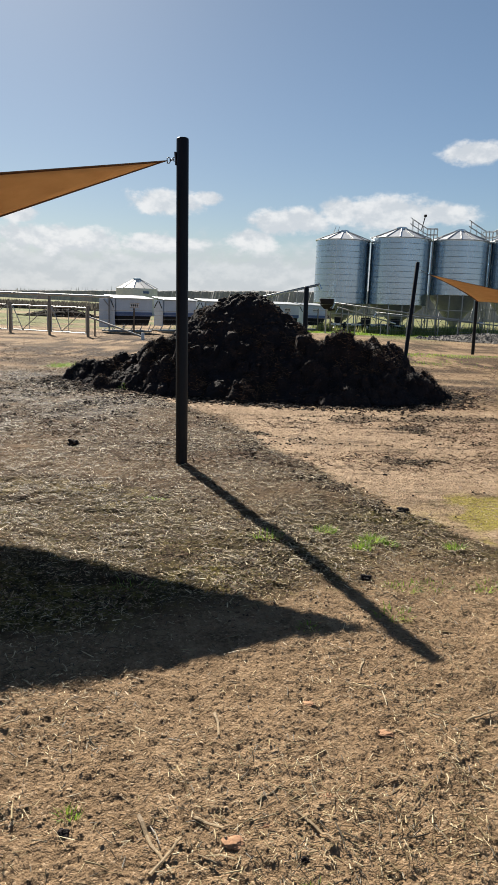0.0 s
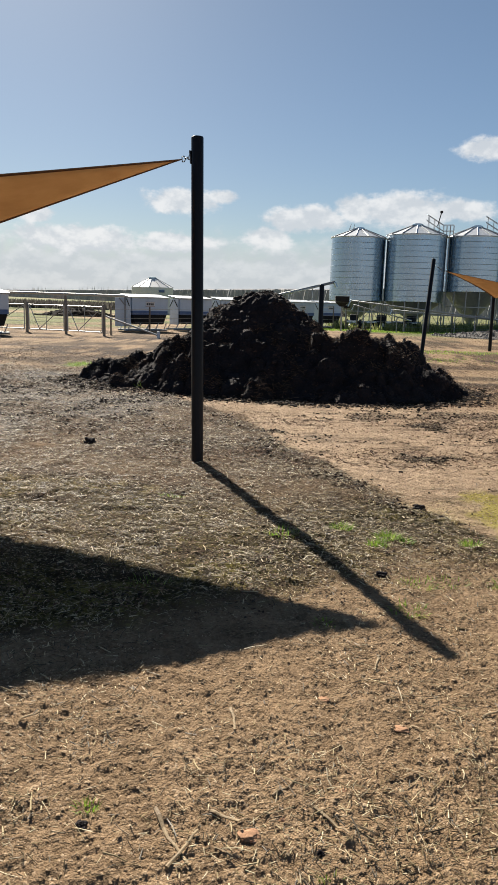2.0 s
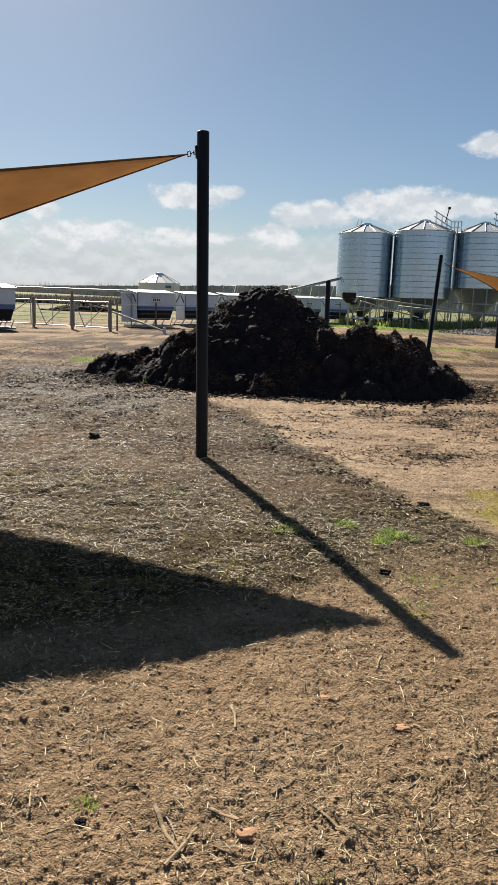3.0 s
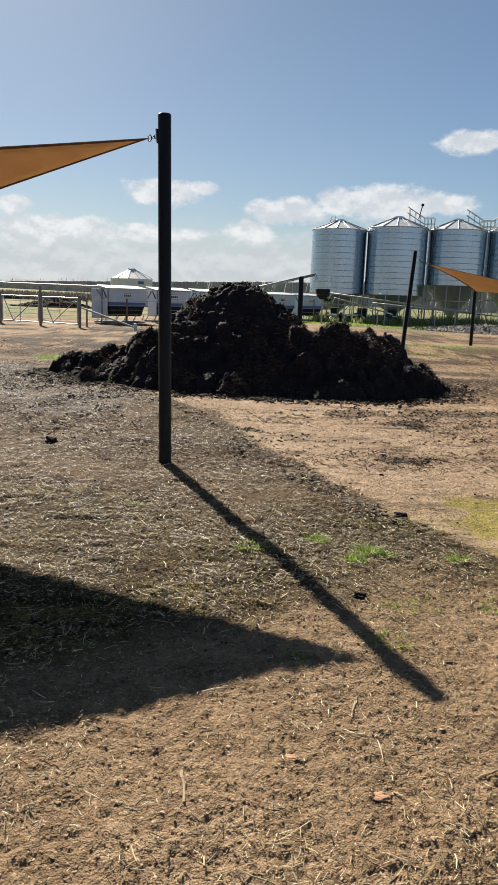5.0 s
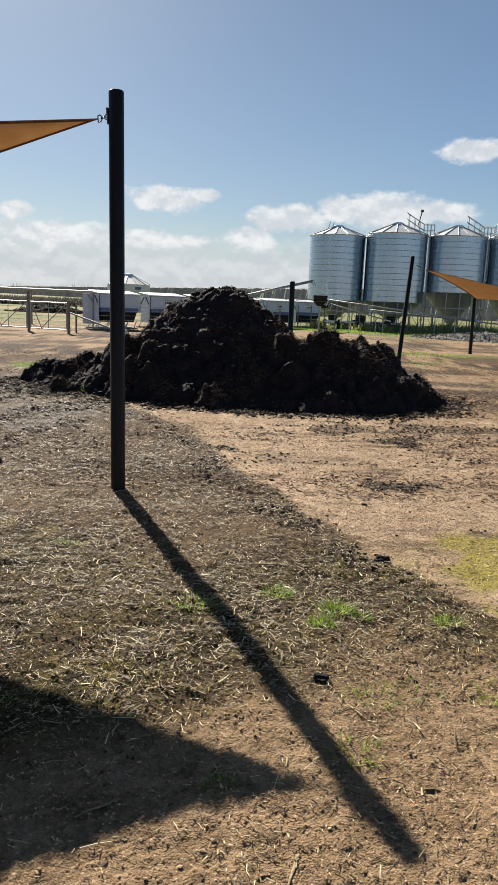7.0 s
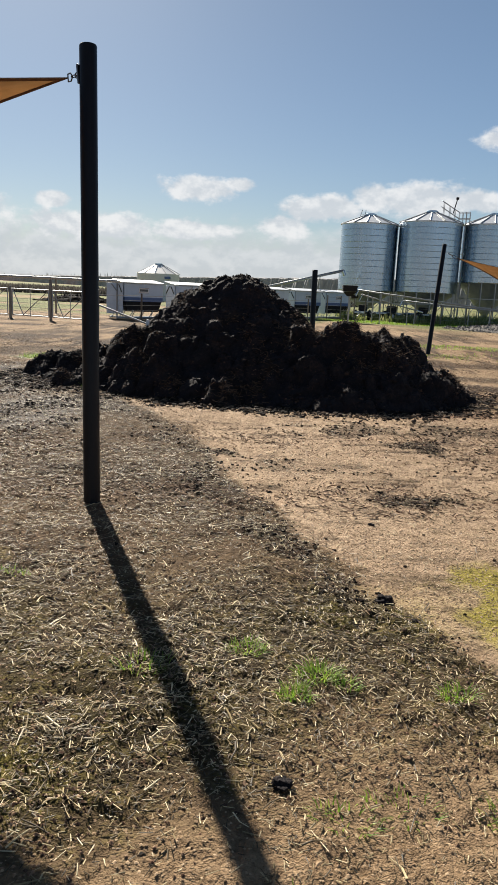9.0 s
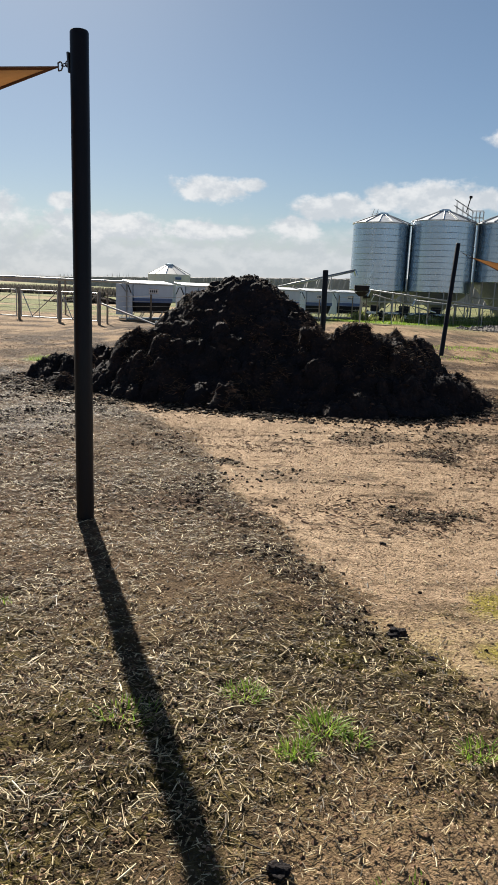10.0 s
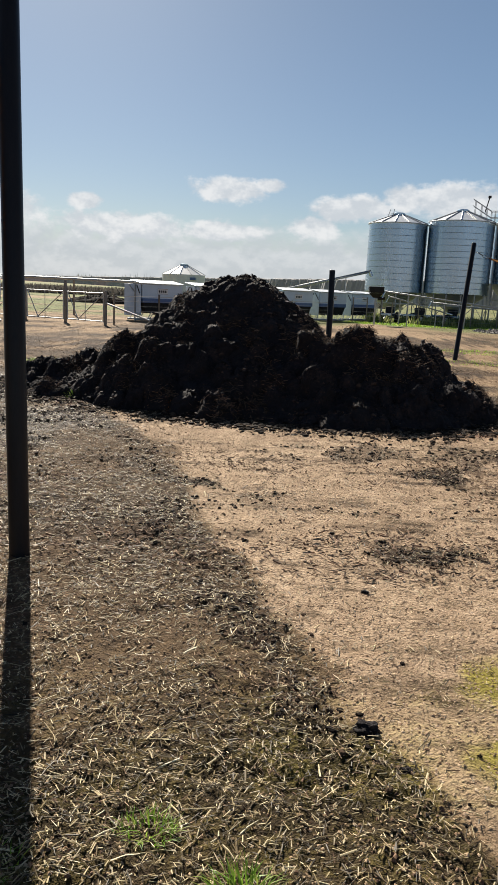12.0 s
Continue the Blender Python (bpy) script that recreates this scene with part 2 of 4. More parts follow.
CHAIN = plain("dull_steel", (0.06, 0.06, 0.065), (0.18, 0.18, 0.19), 0.4, 0.9, 30.0, 200.0, 0.1)
SAIL = sail_material()
HEM = plain("hem_webbing", (0.07, 0.03, 0.015), (0.15, 0.065, 0.03), 0.8, 0.0, 10.0, 200.0, 0.3, 0.001)
ZINC = galvanised("galvanised_steel", (0.47, 0.59, 0.69), 0.24, 0.92)
ROOF = galvanised("roof_steel", (0.66, 0.69, 0.72), 0.42, 0.4)
DULL = galvanised("dull_steel_tube", (0.36, 0.38, 0.39), 0.55, 0.5)
PIPE = galvanised("pipe_steel", (0.46, 0.47, 0.47), 0.5)
DARK = plain("dark_rubber", (0.008, 0.009, 0.011), (0.024, 0.025, 0.027), 0.6, spec=0.15)
PALE = plain("pale_sheet", (0.47, 0.56, 0.66), (0.62, 0.70, 0.79), 0.4, 0.0, 2.0, 20.0, 0.1, 0.002)
BLUE = plain("blue_sheet", (0.06, 0.11, 0.25), (0.11, 0.18, 0.34), 0.45, 0.0, 2.0, 20.0, 0.1, 0.002)
OLD_WOOD = plain("weathered_wood", (0.14, 0.12, 0.10), (0.32, 0.28, 0.23), 0.85, 0.0, 6.0, 60.0, 0.5, 0.005, (4, 4, 0.6))
WHITE = plain("white_paint", (0.66, 0.66, 0.64), (0.8, 0.8, 0.78), 0.5)


# ---------------------------------------------------------------- mesh tools
def link(name, verts, faces, mat, parent=None, label="", smooth=False):
    me = bpy.data.meshes.new(name)
    me.from_pydata(np.asarray(verts, float).tolist(), [], faces.tolist() if isinstance(faces, np.ndarray) else faces)
    me.materials.append(mat)
    if smooth:
        me.polygons.foreach_set("use_smooth", np.ones(len(me.polygons), bool))
    ob = new(name, me)
    if parent:
        ob.parent = parent
    if label:
        ob["label"] = label
    return ob


def part(name, bm, mat, parent=None, label="", smooth=False):
    me = bpy.data.meshes.new(name)
    bmesh.ops.recalc_face_normals(bm, faces=bm.faces)
    bm.to_mesh(me)
    bm.free()
    me.materials.append(mat)
    if smooth:
        me.polygons.foreach_set("use_smooth", np.ones(len(me.polygons), bool))
    ob = new(name, me)
    if parent:
        ob.parent = parent
    if label:
        ob["label"] = label
    return ob


def thing(name, label, category, group="", kind="", m=None):
    ob = new(name)
    if m is not None:
        ob.matrix_world = m
    return tagged(ob, label, category, group, kind)


def box(bm, x0, x1, y0, y1, z0, z1, m=None, bevel=0.0, taper=1.0):
    """A box; taper scales its foot in x and y."""
    r = bmesh.ops.create_cube(bm, size=1.0)["verts"]
    for v in r:
        k = taper if v.co.z < 0 else 1.0
        v.co = Vector(((x0 + x1) / 2 + v.co.x * (x1 - x0) * k, (y0 + y1) / 2 + v.co.y * (y1 - y0) * k, z0 if v.co.z < 0 else z1))
    if bevel:
        e = list({e for v in r for e in v.link_edges})
        r = bmesh.ops.bevel(bm, geom=e, offset=bevel, segments=2, affect="EDGES", profile=0.5)["verts"]
    if m is not None:
        bmesh.ops.transform(bm, matrix=m, verts=[v for v in r if v.is_valid])
    return bm


def tube(bm, a, b, r, r2=None, sides=10):
    """A round bar from a to b."""
    a, b = Vector(a), Vector(b)
    d = b - a
    m = Matrix.Translation((a + b) / 2) @ d.to_track_quat("Z", "Y").to_matrix().to_4x4()
    bmesh.ops.create_cone(bm, cap_ends=True, segments=sides, radius1=r, radius2=r if r2 is None else r2, depth=d.length, matrix=m)
    return bm


def bar(a, b, r, r2=None, sides=10):
    return tube(bmesh.new(), a, b, r, r2, sides)


def lathe(profile, sides=48, m=None):
    """A mesh turned from (radius, height) pairs."""
    bm = bmesh.new()
    rings = []
    for r, z in profile:
        rings.append([bm.verts.new((r * math.cos(2 * math.pi * k / sides), r * math.sin(2 * math.pi * k / sides), z)) for k in range(sides)])
    for lo, hi in zip(rings, rings[1:]):
        for k in range(sides):
            bm.faces.new((lo[k], lo[(k + 1) % sides], hi[(k + 1) % sides], hi[k]))
    if m is not None:
        bmesh.ops.transform(bm, matrix=m, verts=bm.verts)
    return bm


def ring(bm, m, big, small, squeeze=1.0, n=20, k=8):
    """A link: a torus, squeezed along its local y."""
    rows = []
    for i in range(n):
        a = 2 * math.pi * i / n
        rows.append([bm.verts.new(m @ Vector(((big + small * math.cos(2 * math.pi * j / k)) * math.cos(a), squeeze * (big + small * math.cos(2 * math.pi * j / k)) * math.sin(a), small * math.sin(2 * math.pi * j / k)))) for j in range(k)])
    for i in range(n):
        for j in range(k):
            bm.faces.new((rows[i][j], rows[(i + 1) % n][j], rows[(i + 1) % n][(j + 1) % k], rows[i][(j + 1) % k]))
    return bm


RNG = np.random.default_rng(7)


def hash2(ix, iy, seed):
    h = (ix.astype(np.int64) * 374761393 + iy.astype(np.int64) * 668265263 + seed * 974634721) & 0xFFFFFFFF
    h = ((h ^ (h >> 13)) * 1274126177) & 0xFFFFFFFF
    return ((h ^ (h >> 16)) & 0xFFFF) / 65535.0


def vnoise(x, y, seed=0):
    """Smooth value noise, 0 to 1, on arrays."""
    ix, iy = np.floor(x), np.floor(y)
    fx, fy = x - ix, y - iy
    fx, fy = fx * fx * (3 - 2 * fx), fy * fy * (3 - 2 * fy)
    a, b = hash2(ix, iy, seed), hash2(ix + 1, iy, seed)
    c, d = hash2(ix, iy + 1, seed), hash2(ix + 1, iy + 1, seed)
    return (a * (1 - fx) + b * fx) * (1 - fy) + (c * (1 - fx) + d * fx) * fy


def fbm(x, y, scale, octaves=4, seed=0, gain=0.5):
    v, amp, tot = 0.0, 1.0, 0.0
    for k in range(octaves):
        v = v + amp * vnoise(x * scale * 2 ** k + 17.3 * k, y * scale * 2 ** k - 9.1 * k, seed + k)
        tot += amp
        amp *= gain
    return v / tot


def smooth(v, lo, hi):
    t = np.clip((v - lo) / (hi - lo), 0, 1)
    return t * t * (3 - 2 * t)


# ---------------------------------------------------------------- the ground and its zones
def track_edge(y):
    """x of the sandy track's edge towards the straw."""
    return np.interp(y, [3.0, 4.2, 4.85, 5.3, 5.9, 6.4, 7.2, 8.0, 8.8, 10.2, 12.0], [3.6, 2.4, 1.76, 1.50, 1.10, 0.90, 0.58, 0.24, 0.02, -0.5, -1.6])


def heap(x, y):
    """Height of the compost heap, without its lumps."""
    def mound(cx, cy, a, cap, left, right, near, far):
        dx = np.where(x < cx, (x - cx) / left, (x - cx) / right)
        dy = np.where(y < cy, (y - cy) / near, (y - cy) / far)
        h = a * (1 - np.sqrt(dx * dx + dy * dy))
        return np.where(h > cap - 0.25, cap - 0.25 + 0.25 * (1 - np.exp(-np.maximum(h - cap + 0.25, 0) / 0.25)), h)
    parts = [mound(-0.58, 13.9, 1.78, 1.60, 2.2, 1.7, 1.95, 2.1), mound(-0.08, 14.3, 2.03, 1.79, 2.75, 2.35, 2.45, 2.6), mound(1.5, 13.8, 1.42, 1.02, 2.9, 2.2, 2.15, 2.2), mound(-2.3, 14.6, 0.58, 0.5, 1.45, 1.6, 1.9, 1.9)]
    return np.maximum.reduce(parts)


def zones(x, y):
    n1, n2, n3 = fbm(x, y, 0.9, 4, 3) - 0.5, fbm(x, y, 3.5, 4, 11) - 0.5, fbm(x, y, 0.35, 3, 23) - 0.5
    z = {}
    side = x - track_edge(y) + 0.45 * n1 + 0.4 * n2
    along = smooth(y, 3.6, 5.2) * (1 - smooth(y, 11.0, 12.5))
    z["sand"] = smooth(side, -0.12, 0.2) * (1 - smooth(side, 1.3 + 1.2 * n1, 2.6 + 1.2 * n1) * 0.35) * along
    z["sand"] = np.maximum(z["sand"], 0.4 * smooth(y, 18, 24) * (1 - smooth(y, 42, 47)) * smooth(n3, -0.05, 0.2))
    z["sand"] = np.maximum(z["sand"], 0.8 * smooth(n1, 0.06, 0.2) * smooth(y, 10.5, 11.2) * (1 - smooth(y, 11.8, 12.6)) * smooth(x, -3.5, -1))
    # bedding reaches lower on the left, partly to deepen the sail's shadow
    near = smooth(y + 0.6 * n1 - 0.35 * x, 3.1, 4.0)
    z["litter"] = near * (1 - smooth(side, -0.10, 0.12)) * (1 - smooth(y - 5 * smooth(-x, 0.5, 2.0), 9.5, 13)) * (0.72 + 0.6 * n1)
    z["litter"] = np.maximum(z["litter"], 0.72 * smooth(fbm(x * 0.4, y * 1.4, 0.6, 4, 67) - 0.5 + 0.4 * n2, -0.12, 0.12) * smooth(y, 11.5, 14) * (1 - smooth(y, 36, 43)))
    z["dung"] = smooth(-np.abs(side + 0.18), -0.40, -0.04) * smooth(n2 + 0.4 * n1, -0.14, 0.08) * along * smooth(y, 4.9, 5.7) * (0.66 - 0.25 * smooth(y, 8, 10))
    for px, py, ex, ey in ((2.15, 9.7, 0.5, 0.45), (1.75, 7.5, 0.45, 0.28), (-0.1, 8.9, 0.35, 0.2)):
        z["dung"] = np.maximum(z["dung"], 0.75 * smooth(1 - np.hypot((x - px) / ex, (y - py) / ey) + 1.6 * n2, 0.1, 0.6))
    h = heap(x, y)
    z["dung"] = np.maximum(z["dung"], smooth(h + 0.7 * n2 + 0.25 * n1, -0.16, 0.1))
    bands = fbm(x * 0.55, y * 1.7, 1.1, 4, 77) - 0.5
    z["dung"] = np.maximum(z["dung"], 0.5 * smooth(bands + 0.7 * n2 + 0.06 * smooth(x, 0.8, 2.2), 0.09, 0.22) * smooth(y, 7.0, 9.0) * (1 - smooth(y, 19, 23)))
    z["dung"] = np.maximum(z["dung"], 0.75 * smooth(n2 + 0.6 * n1, -0.06, 0.12) * smooth(-x, 0.8, 2.0) * smooth(y, 8.0, 10.0) * (1 - smooth(y, 15, 17)))
    streak = fbm(x * 0.35, y * 1.6, 0.55, 4, 61) - 0.5
    z["dung"] = np.maximum(z["dung"], 0.7 * smooth(streak + 0.3 * n1 + 0.5 * n2, 0.04, 0.2) * smooth(y, 12, 15) * (1 - smooth(y, 33, 40)))
    z["wet"] = 0.7 * smooth(n1, -0.1, 0.15) * smooth(-x, 0.6, 2.2) * smooth(y, 7, 9) * (1 - smooth(y, 13, 16))
    z["moss"] = 0.85 * smooth(0.9 - np.hypot((x - 1.92) / 0.42, (y - 5.65) / 0.85) + 1.3 * n1 + 1.4 * n2, 0.05, 0.75)
    z["moss"] = np.maximum(z["moss"], 0.33 * smooth(n1 - 0.6 * n3, 0.04, 0.22) * near * (1 - smooth(y, 6, 8)))
    z["red"] = 0.75 * smooth(x, 1.6, 3.2) * smooth(y, 6.5, 8.0) * (1 - smooth(y, 11.5, 14)) * smooth(n1, -0.2, 0.1)
    z["lawn"] = smooth(y + 3.0 * n3, 43.5, 45.0) * smooth(x + 0.25 * (y - 45), -0.5, 2.0) * (1 - smooth(y, 54, 60) * 0.4)
    z["lawn"] = np.maximum(z["lawn"], 0.75 * smooth(y, 37, 41) * smooth(n3 + 0.3, 0.0, 0.3) * (1 - smooth(y, 400, 900)))
    z["lawn"] = np.maximum(z["lawn"], 0.6 * smooth(fbm(x, y, 0.6, 4, 40) - 0.5, 0.10, 0.2) * smooth(y, 22, 25) * (1 - smooth(y, 28, 31)) * smooth(x, 3, 5))
    z["lawn"] = np.maximum(z["lawn"], 0.28 * smooth(n1 + n2, -0.15, 0.15) * smooth(y, 27, 33) * (1 - smooth(y, 40, 44)) * smooth(x, 1, 5))
    z["lawn"] = np.maximum(z["lawn"], 0.9 * smooth(1 - np.hypot((x + 4.45) / 0.55, (y - 17.1) / 0.7) + 1.2 * n2, 0.1, 0.6))
    return z


def relief(x, y):
    """Height of the trodden soil: shallow hollows, hoof marks, flaking plates and crumbs."""
    reach = np.hypot(x * 1.2, y - 3)
    close = 1 - smooth(reach, 8, 34)
    z = zones(x, y)
    h = 0.05 * (fbm(x, y, 0.7, 3, 5) - 0.5) + 0.028 * (fbm(x, y, 4.0, 3, 31) - 0.5) - 0.024 * np.abs(fbm(x, y, 9.0, 3, 51) - 0.5)
    # crusted plates with steep broken edges, and finer flakes on them
    crust = fbm(x, y * 1.25, 16.0, 3, 71, 0.6)
    flake = fbm(x, y * 1.2, 42.0, 2, 73, 0.6)
    h = h + 0.0055 * smooth(crust, 0.43, 0.57) + 0.0062 * smooth(flake, 0.38, 0.60)
    # trodden bedding is lumpier, the churned rim lumpier still
    h = h + z["litter"] * (0.010 * smooth(fbm(x, y * 1.3, 14.0, 3, 83), 0.4, 0.62) - 0.022 * smooth(fbm(x, y, 4.2, 3, 85), 0.62, 0.75))
    churned = smooth(y, 3.7, 4.1) * (1 - smooth(y, 4.4, 4.9)) * smooth(fbm(x, y, 1.2, 3, 89), 0.35, 0.6) + 1.7 * z["dung"]
    h = h + churned * 0.06 * (np.clip(fbm(x, y * 1.2, 6.5, 3, 81, 0.55), 0.32, 0.56) - 0.44)
    # hoof marks over the far yard
    h = h + 0.05 * smooth(y, 8, 13) * (np.clip(fbm(x, y, 2.3, 3, 87), 0.36, 0.6) - 0.48)
    rough = 1 - 0.45 * z["sand"] + 0.3 * z["dung"]
    # only the trodden stretch before the gate side is this rough
    close = close * smooth(y, 0.2, 1.2) * (1 - smooth(np.abs(x - 0.1) - 0.8 - 0.42 * y, 0.0, 1.5))
    return h * rough * close + 0.012 * z["litter"] * close


def build_ground():
    """One sheet whose mesh widens with the distance, from the yard to the horizon."""
    core = np.linspace(-1, 1, 381)
    tail, u, du = [], 1.0, 0.0055
    while u < 650:
        du *= 1.28
        u += du
        tail.append(u)
    us = np.concatenate([-np.array(tail[::-1]), core, tail])
    ys, y, k = [], 1.25, 1.0042
    while y < 4500:
        ys.append(y)
        k = 1.0042 if y < 13 else min(k * 1.0016, 1.12)
        y *= k
    back, y, dy = [], 1.25, 0.02
    while y > -4000:
        dy *= 1.35
        y -= dy
        back.append(y)
    ys = np.array(back[::-1] + ys + [4500.0])
    width = 0.5 + 0.42 * np.clip(np.where(ys < 0, -ys * 0.5, ys), 1.0, 16.0)
    X = 0.1 + us[None, :] * width[:, None]
    Y = np.repeat(ys[:, None], len(us), 1)
    Z = relief(X, Y)
    ny, nx = X.shape
    v = np.stack([X.ravel(), Y.ravel(), Z.ravel()], 1)
    i = (np.arange(ny - 1)[:, None] * nx + np.arange(nx - 1)[None, :]).ravel()
    f = np.stack([i, i + 1, i + nx + 1, i + nx], 1)
    ob = link("ground", v, f, SOIL, smooth=True)
    for key, val in zones(X.ravel(), Y.ravel()).items():
        ob.data.attributes.new(key, "FLOAT", "POINT").data.foreach_set("value", val.astype(np.float32))
    return tagged(ob, "brown farmyard soil strewn with straw, a pale sandy track and dark dung", "ground", kind="structure")


build_ground()


# ---------------------------------------------------------------- loose litter on the ground
def prisms(name, x, y, z, length, width, yaw, pitch, mat, label, category, parent=None):
    """Many three-sided splinters in one mesh."""
    n = len(x)
    d = np.stack([np.cos(yaw) * np.cos(pitch), np.sin(yaw) * np.cos(pitch), np.sin(pitch)], 1)
    s = np.stack([-np.sin(yaw), np.cos(yaw), np.zeros(n)], 1)
    u = np.cross(d, s)
    c = np.stack([x, y, z], 1)
    bend = RNG.normal(0, 0.05, n)[:, None] * length[:, None] * s
    rings = []
    for k, sc in ((-0.5, 0.7), (0.5, 1.0)):
        o = c + k * length[:, None] * d + (bend if k > 0 else 0)
        for a in (0, 2.1, 4.2):
            rings.append(o + sc * width[:, None] * 0.5 * (math.cos(a) * u * 0.7 + math.sin(a) * s))
    v = np.stack(rings, 1).reshape(-1, 3)
    b = np.arange(n)[:, None] * 6
    f = np.concatenate([b + q for q in ([0, 1, 4, 3], [1, 2, 5, 4], [2, 0, 3, 5])]).tolist() + np.concatenate([b + q for q in ([2, 1, 0], [3, 4, 5])]).tolist()
    ob = link(name, v, f, mat, parent)
    return tagged(ob, label, category, kind="stuff") if parent is None else tagged(ob, label, kind="stuff")


def ribbons(name, x, y, z, length, width, yaw, pitch, roll, mat, label, category, bent=0.05):
    """Many split straws, each a shallow tent of two strips with pinched ends, in one mesh; those longer than bent have a kink."""
    n = len(x)
    d = np.stack([np.cos(yaw) * np.cos(pitch), np.sin(yaw) * np.cos(pitch), np.sin(pitch)], 1)
    s = np.stack([-np.sin(yaw), np.cos(yaw), np.zeros(n)], 1)
    u = np.cross(d, s)
    s = s * np.cos(roll)[:, None] + u * np.sin(roll)[:, None]
    u = np.cross(d, s)
    c = np.stack([x, y, z], 1)
    kink = RNG.normal(0, 0.06, n)[:, None] * length[:, None] * (0.8 * s + 0.5 * u)
    w, half = width[:, None] * 0.5, 0.5 * length[:, None] * d
    skew = RNG.uniform(-0.8, 0.8, n)[:, None] * d * w
    cut = lambda o, m, k: [o[m] - s[m] * w[m] * k - skew[m], o[m] + u[m] * w[m] * 0.55 * k, o[m] + s[m] * w[m] * k + skew[m]]
    short, tall = length <= bent, length > bent
    va = np.stack(cut(c - half, short, 1.0) + cut(c + half, short, 0.65), 1).reshape(-1, 3)
    fa = np.concatenate([np.arange(short.sum())[:, None] * 6 + q for q in ([0, 1, 4, 3], [1, 2, 5, 4])])
    vb = np.stack(cut(c - half, tall, 1.0) + cut(c + kink, tall, 0.9) + cut(c + half, tall, 0.6), 1).reshape(-1, 3)
    fb = np.concatenate([np.arange(tall.sum())[:, None] * 9 + q for q in ([0, 1, 4, 3], [1, 2, 5, 4], [3, 4, 7, 6], [4, 5, 8, 7])])
    return tagged(link(name, np.concatenate([va, vb]), np.concatenate([fa, fb + len(va)]), mat), label, category, kind="stuff")


def lumps(name, x, y, z, size, mat, label, category, parent=None, flatten=0.75, coarse=0.011):
    """Many jagged little clods in one mesh: pulled-about pyramids, and rounder ones with two rings past the size coarse."""
    n = len(x)
    six = np.arange(6) * math.pi / 3
    low = np.array([[1, 0, -0.25], [0, 1, -0.25], [-1, 0, -0.25], [0, -1, -0.25], [0, 0, 1]], float)
    high = np.array([(math.cos(a), math.sin(a), -0.3) for a in six] + [(0.78 * math.cos(a + 0.5), 0.78 * math.sin(a + 0.5), 0.5) for a in six] + [(0, 0, 0.85)])
    low_f = np.array([[0, 1, 4], [1, 2, 4], [2, 3, 4], [3, 0, 4]])
    high_f = np.array([q for i in range(6) for q in ([i, (i + 1) % 6, 6 + i], [(i + 1) % 6, 6 + (i + 1) % 6, 6 + i], [6 + i, 6 + (i + 1) % 6, 12])])
    vs, fs, start = [], [], 0
    for pick, base, tri in ((size <= coarse, low, low_f), (size > coarse, high, high_f)):
        m, k = int(pick.sum()), len(base)
        if not m:
            continue
        spin, lean = RNG.uniform(0, 6.28, m), RNG.uniform(0.75, 1.45, m)
        v = base[None] * RNG.uniform(0.72, 1.22, (m, k, 1)) + RNG.normal(0, 0.12, (m, k, 3))
        v[:, :, 0] *= lean[:, None]
        v[:, :, 2] *= flatten
        cs, sn = np.cos(spin)[:, None], np.sin(spin)[:, None]
        v = np.stack([v[:, :, 0] * cs - v[:, :, 1] * sn, v[:, :, 0] * sn + v[:, :, 1] * cs, v[:, :, 2]], 2)
        v = v * size[pick][:, None, None] + np.stack([x[pick], y[pick], z[pick]], 1)[:, None]
        vs.append(v.reshape(-1, 3))
        fs.append((np.arange(m)[:, None, None] * k + tri[None]).reshape(-1, 3) + start)
        start += m * k
    ob = link(name, np.concatenate(vs), np.concatenate(fs), mat, parent)
    return tagged(ob, label, category, kind="stuff") if parent is None else tagged(ob, label, kind="stuff")


def scatter(n, x0, x1, y0, y1, weight, power=1.0):
    """Places kept in proportion to weight(x, y), thinning with the distance."""
    x, u = RNG.uniform(0, 1, n), RNG.uniform(0, 1, n)
    y = y0 * (y1 / y0) ** (u ** power)
    half = 0.5 + 0.40 * y
    x = np.clip(0.1 + (2 * x - 1) * half, x0, x1) + RNG.normal(0, 0.02, n)
    keep = RNG.uniform(0, 1, n) < weight(x, y)
    return x[keep], y[keep]


def straw_weight(x, y):
    z = zones(x, y)
    clump = fbm(x, y, 2.4, 4, 91)
    return np.clip(0.012 + 0.045 * (1 - smooth(y, 4.0, 5.5)) * smooth(clump, 0.35, 0.62) + 1.0 * z["litter"] * (0.85 - 0.25 * smooth(y, 8, 11)) * smooth(clump, 0.12, 0.52) * (0.2 + 0.45 * smooth(y, 3.6, 5.0) + 0.35 * smooth(y, 5.0, 7.0)) + 0.05 * smooth(clump, 0.55, 0.75) + 0.35 * z["dung"] * (y > 6) + 0.05 * z["sand"], 0.01, 1) * (heap(x, y) < 0.02)


x, y = scatter(560000, -6, 8, 1.5, 17, straw_weight, 0.8)
n = len(x)
pick = RNG.uniform(0, 1, n)
ln = np.where(pick < 0.72, RNG.gamma(2.2, 0.0065, n) + 0.007, np.where(pick < 0.96, RNG.uniform(0.02, 0.045, n), RNG.uniform(0.045, 0.11, n)))
ribbons("straw_litter", x, y, relief(x, y) + 0.002 + RNG.uniform(0, 0.010, n), ln, RNG.uniform(0.0016, 0.0042, n) * (1 + 0.06 * y) * np.where(pick > 0.96, 1.35, 1.0), RNG.uniform(0, 6.28, n), RNG.normal(0, 0.10, n), RNG.normal(0, 0.3, n),
        STRAW, "pale chopped straw and chaff trodden into the soil", "straw")
x, y = scatter(60000, -14, 18, 12.0, 44, lambda x, y: 0.4 * smooth(fbm(x, y, 0.5, 3, 95), 0.35, 0.65) * (heap(x, y) < 0.02), 0.9)
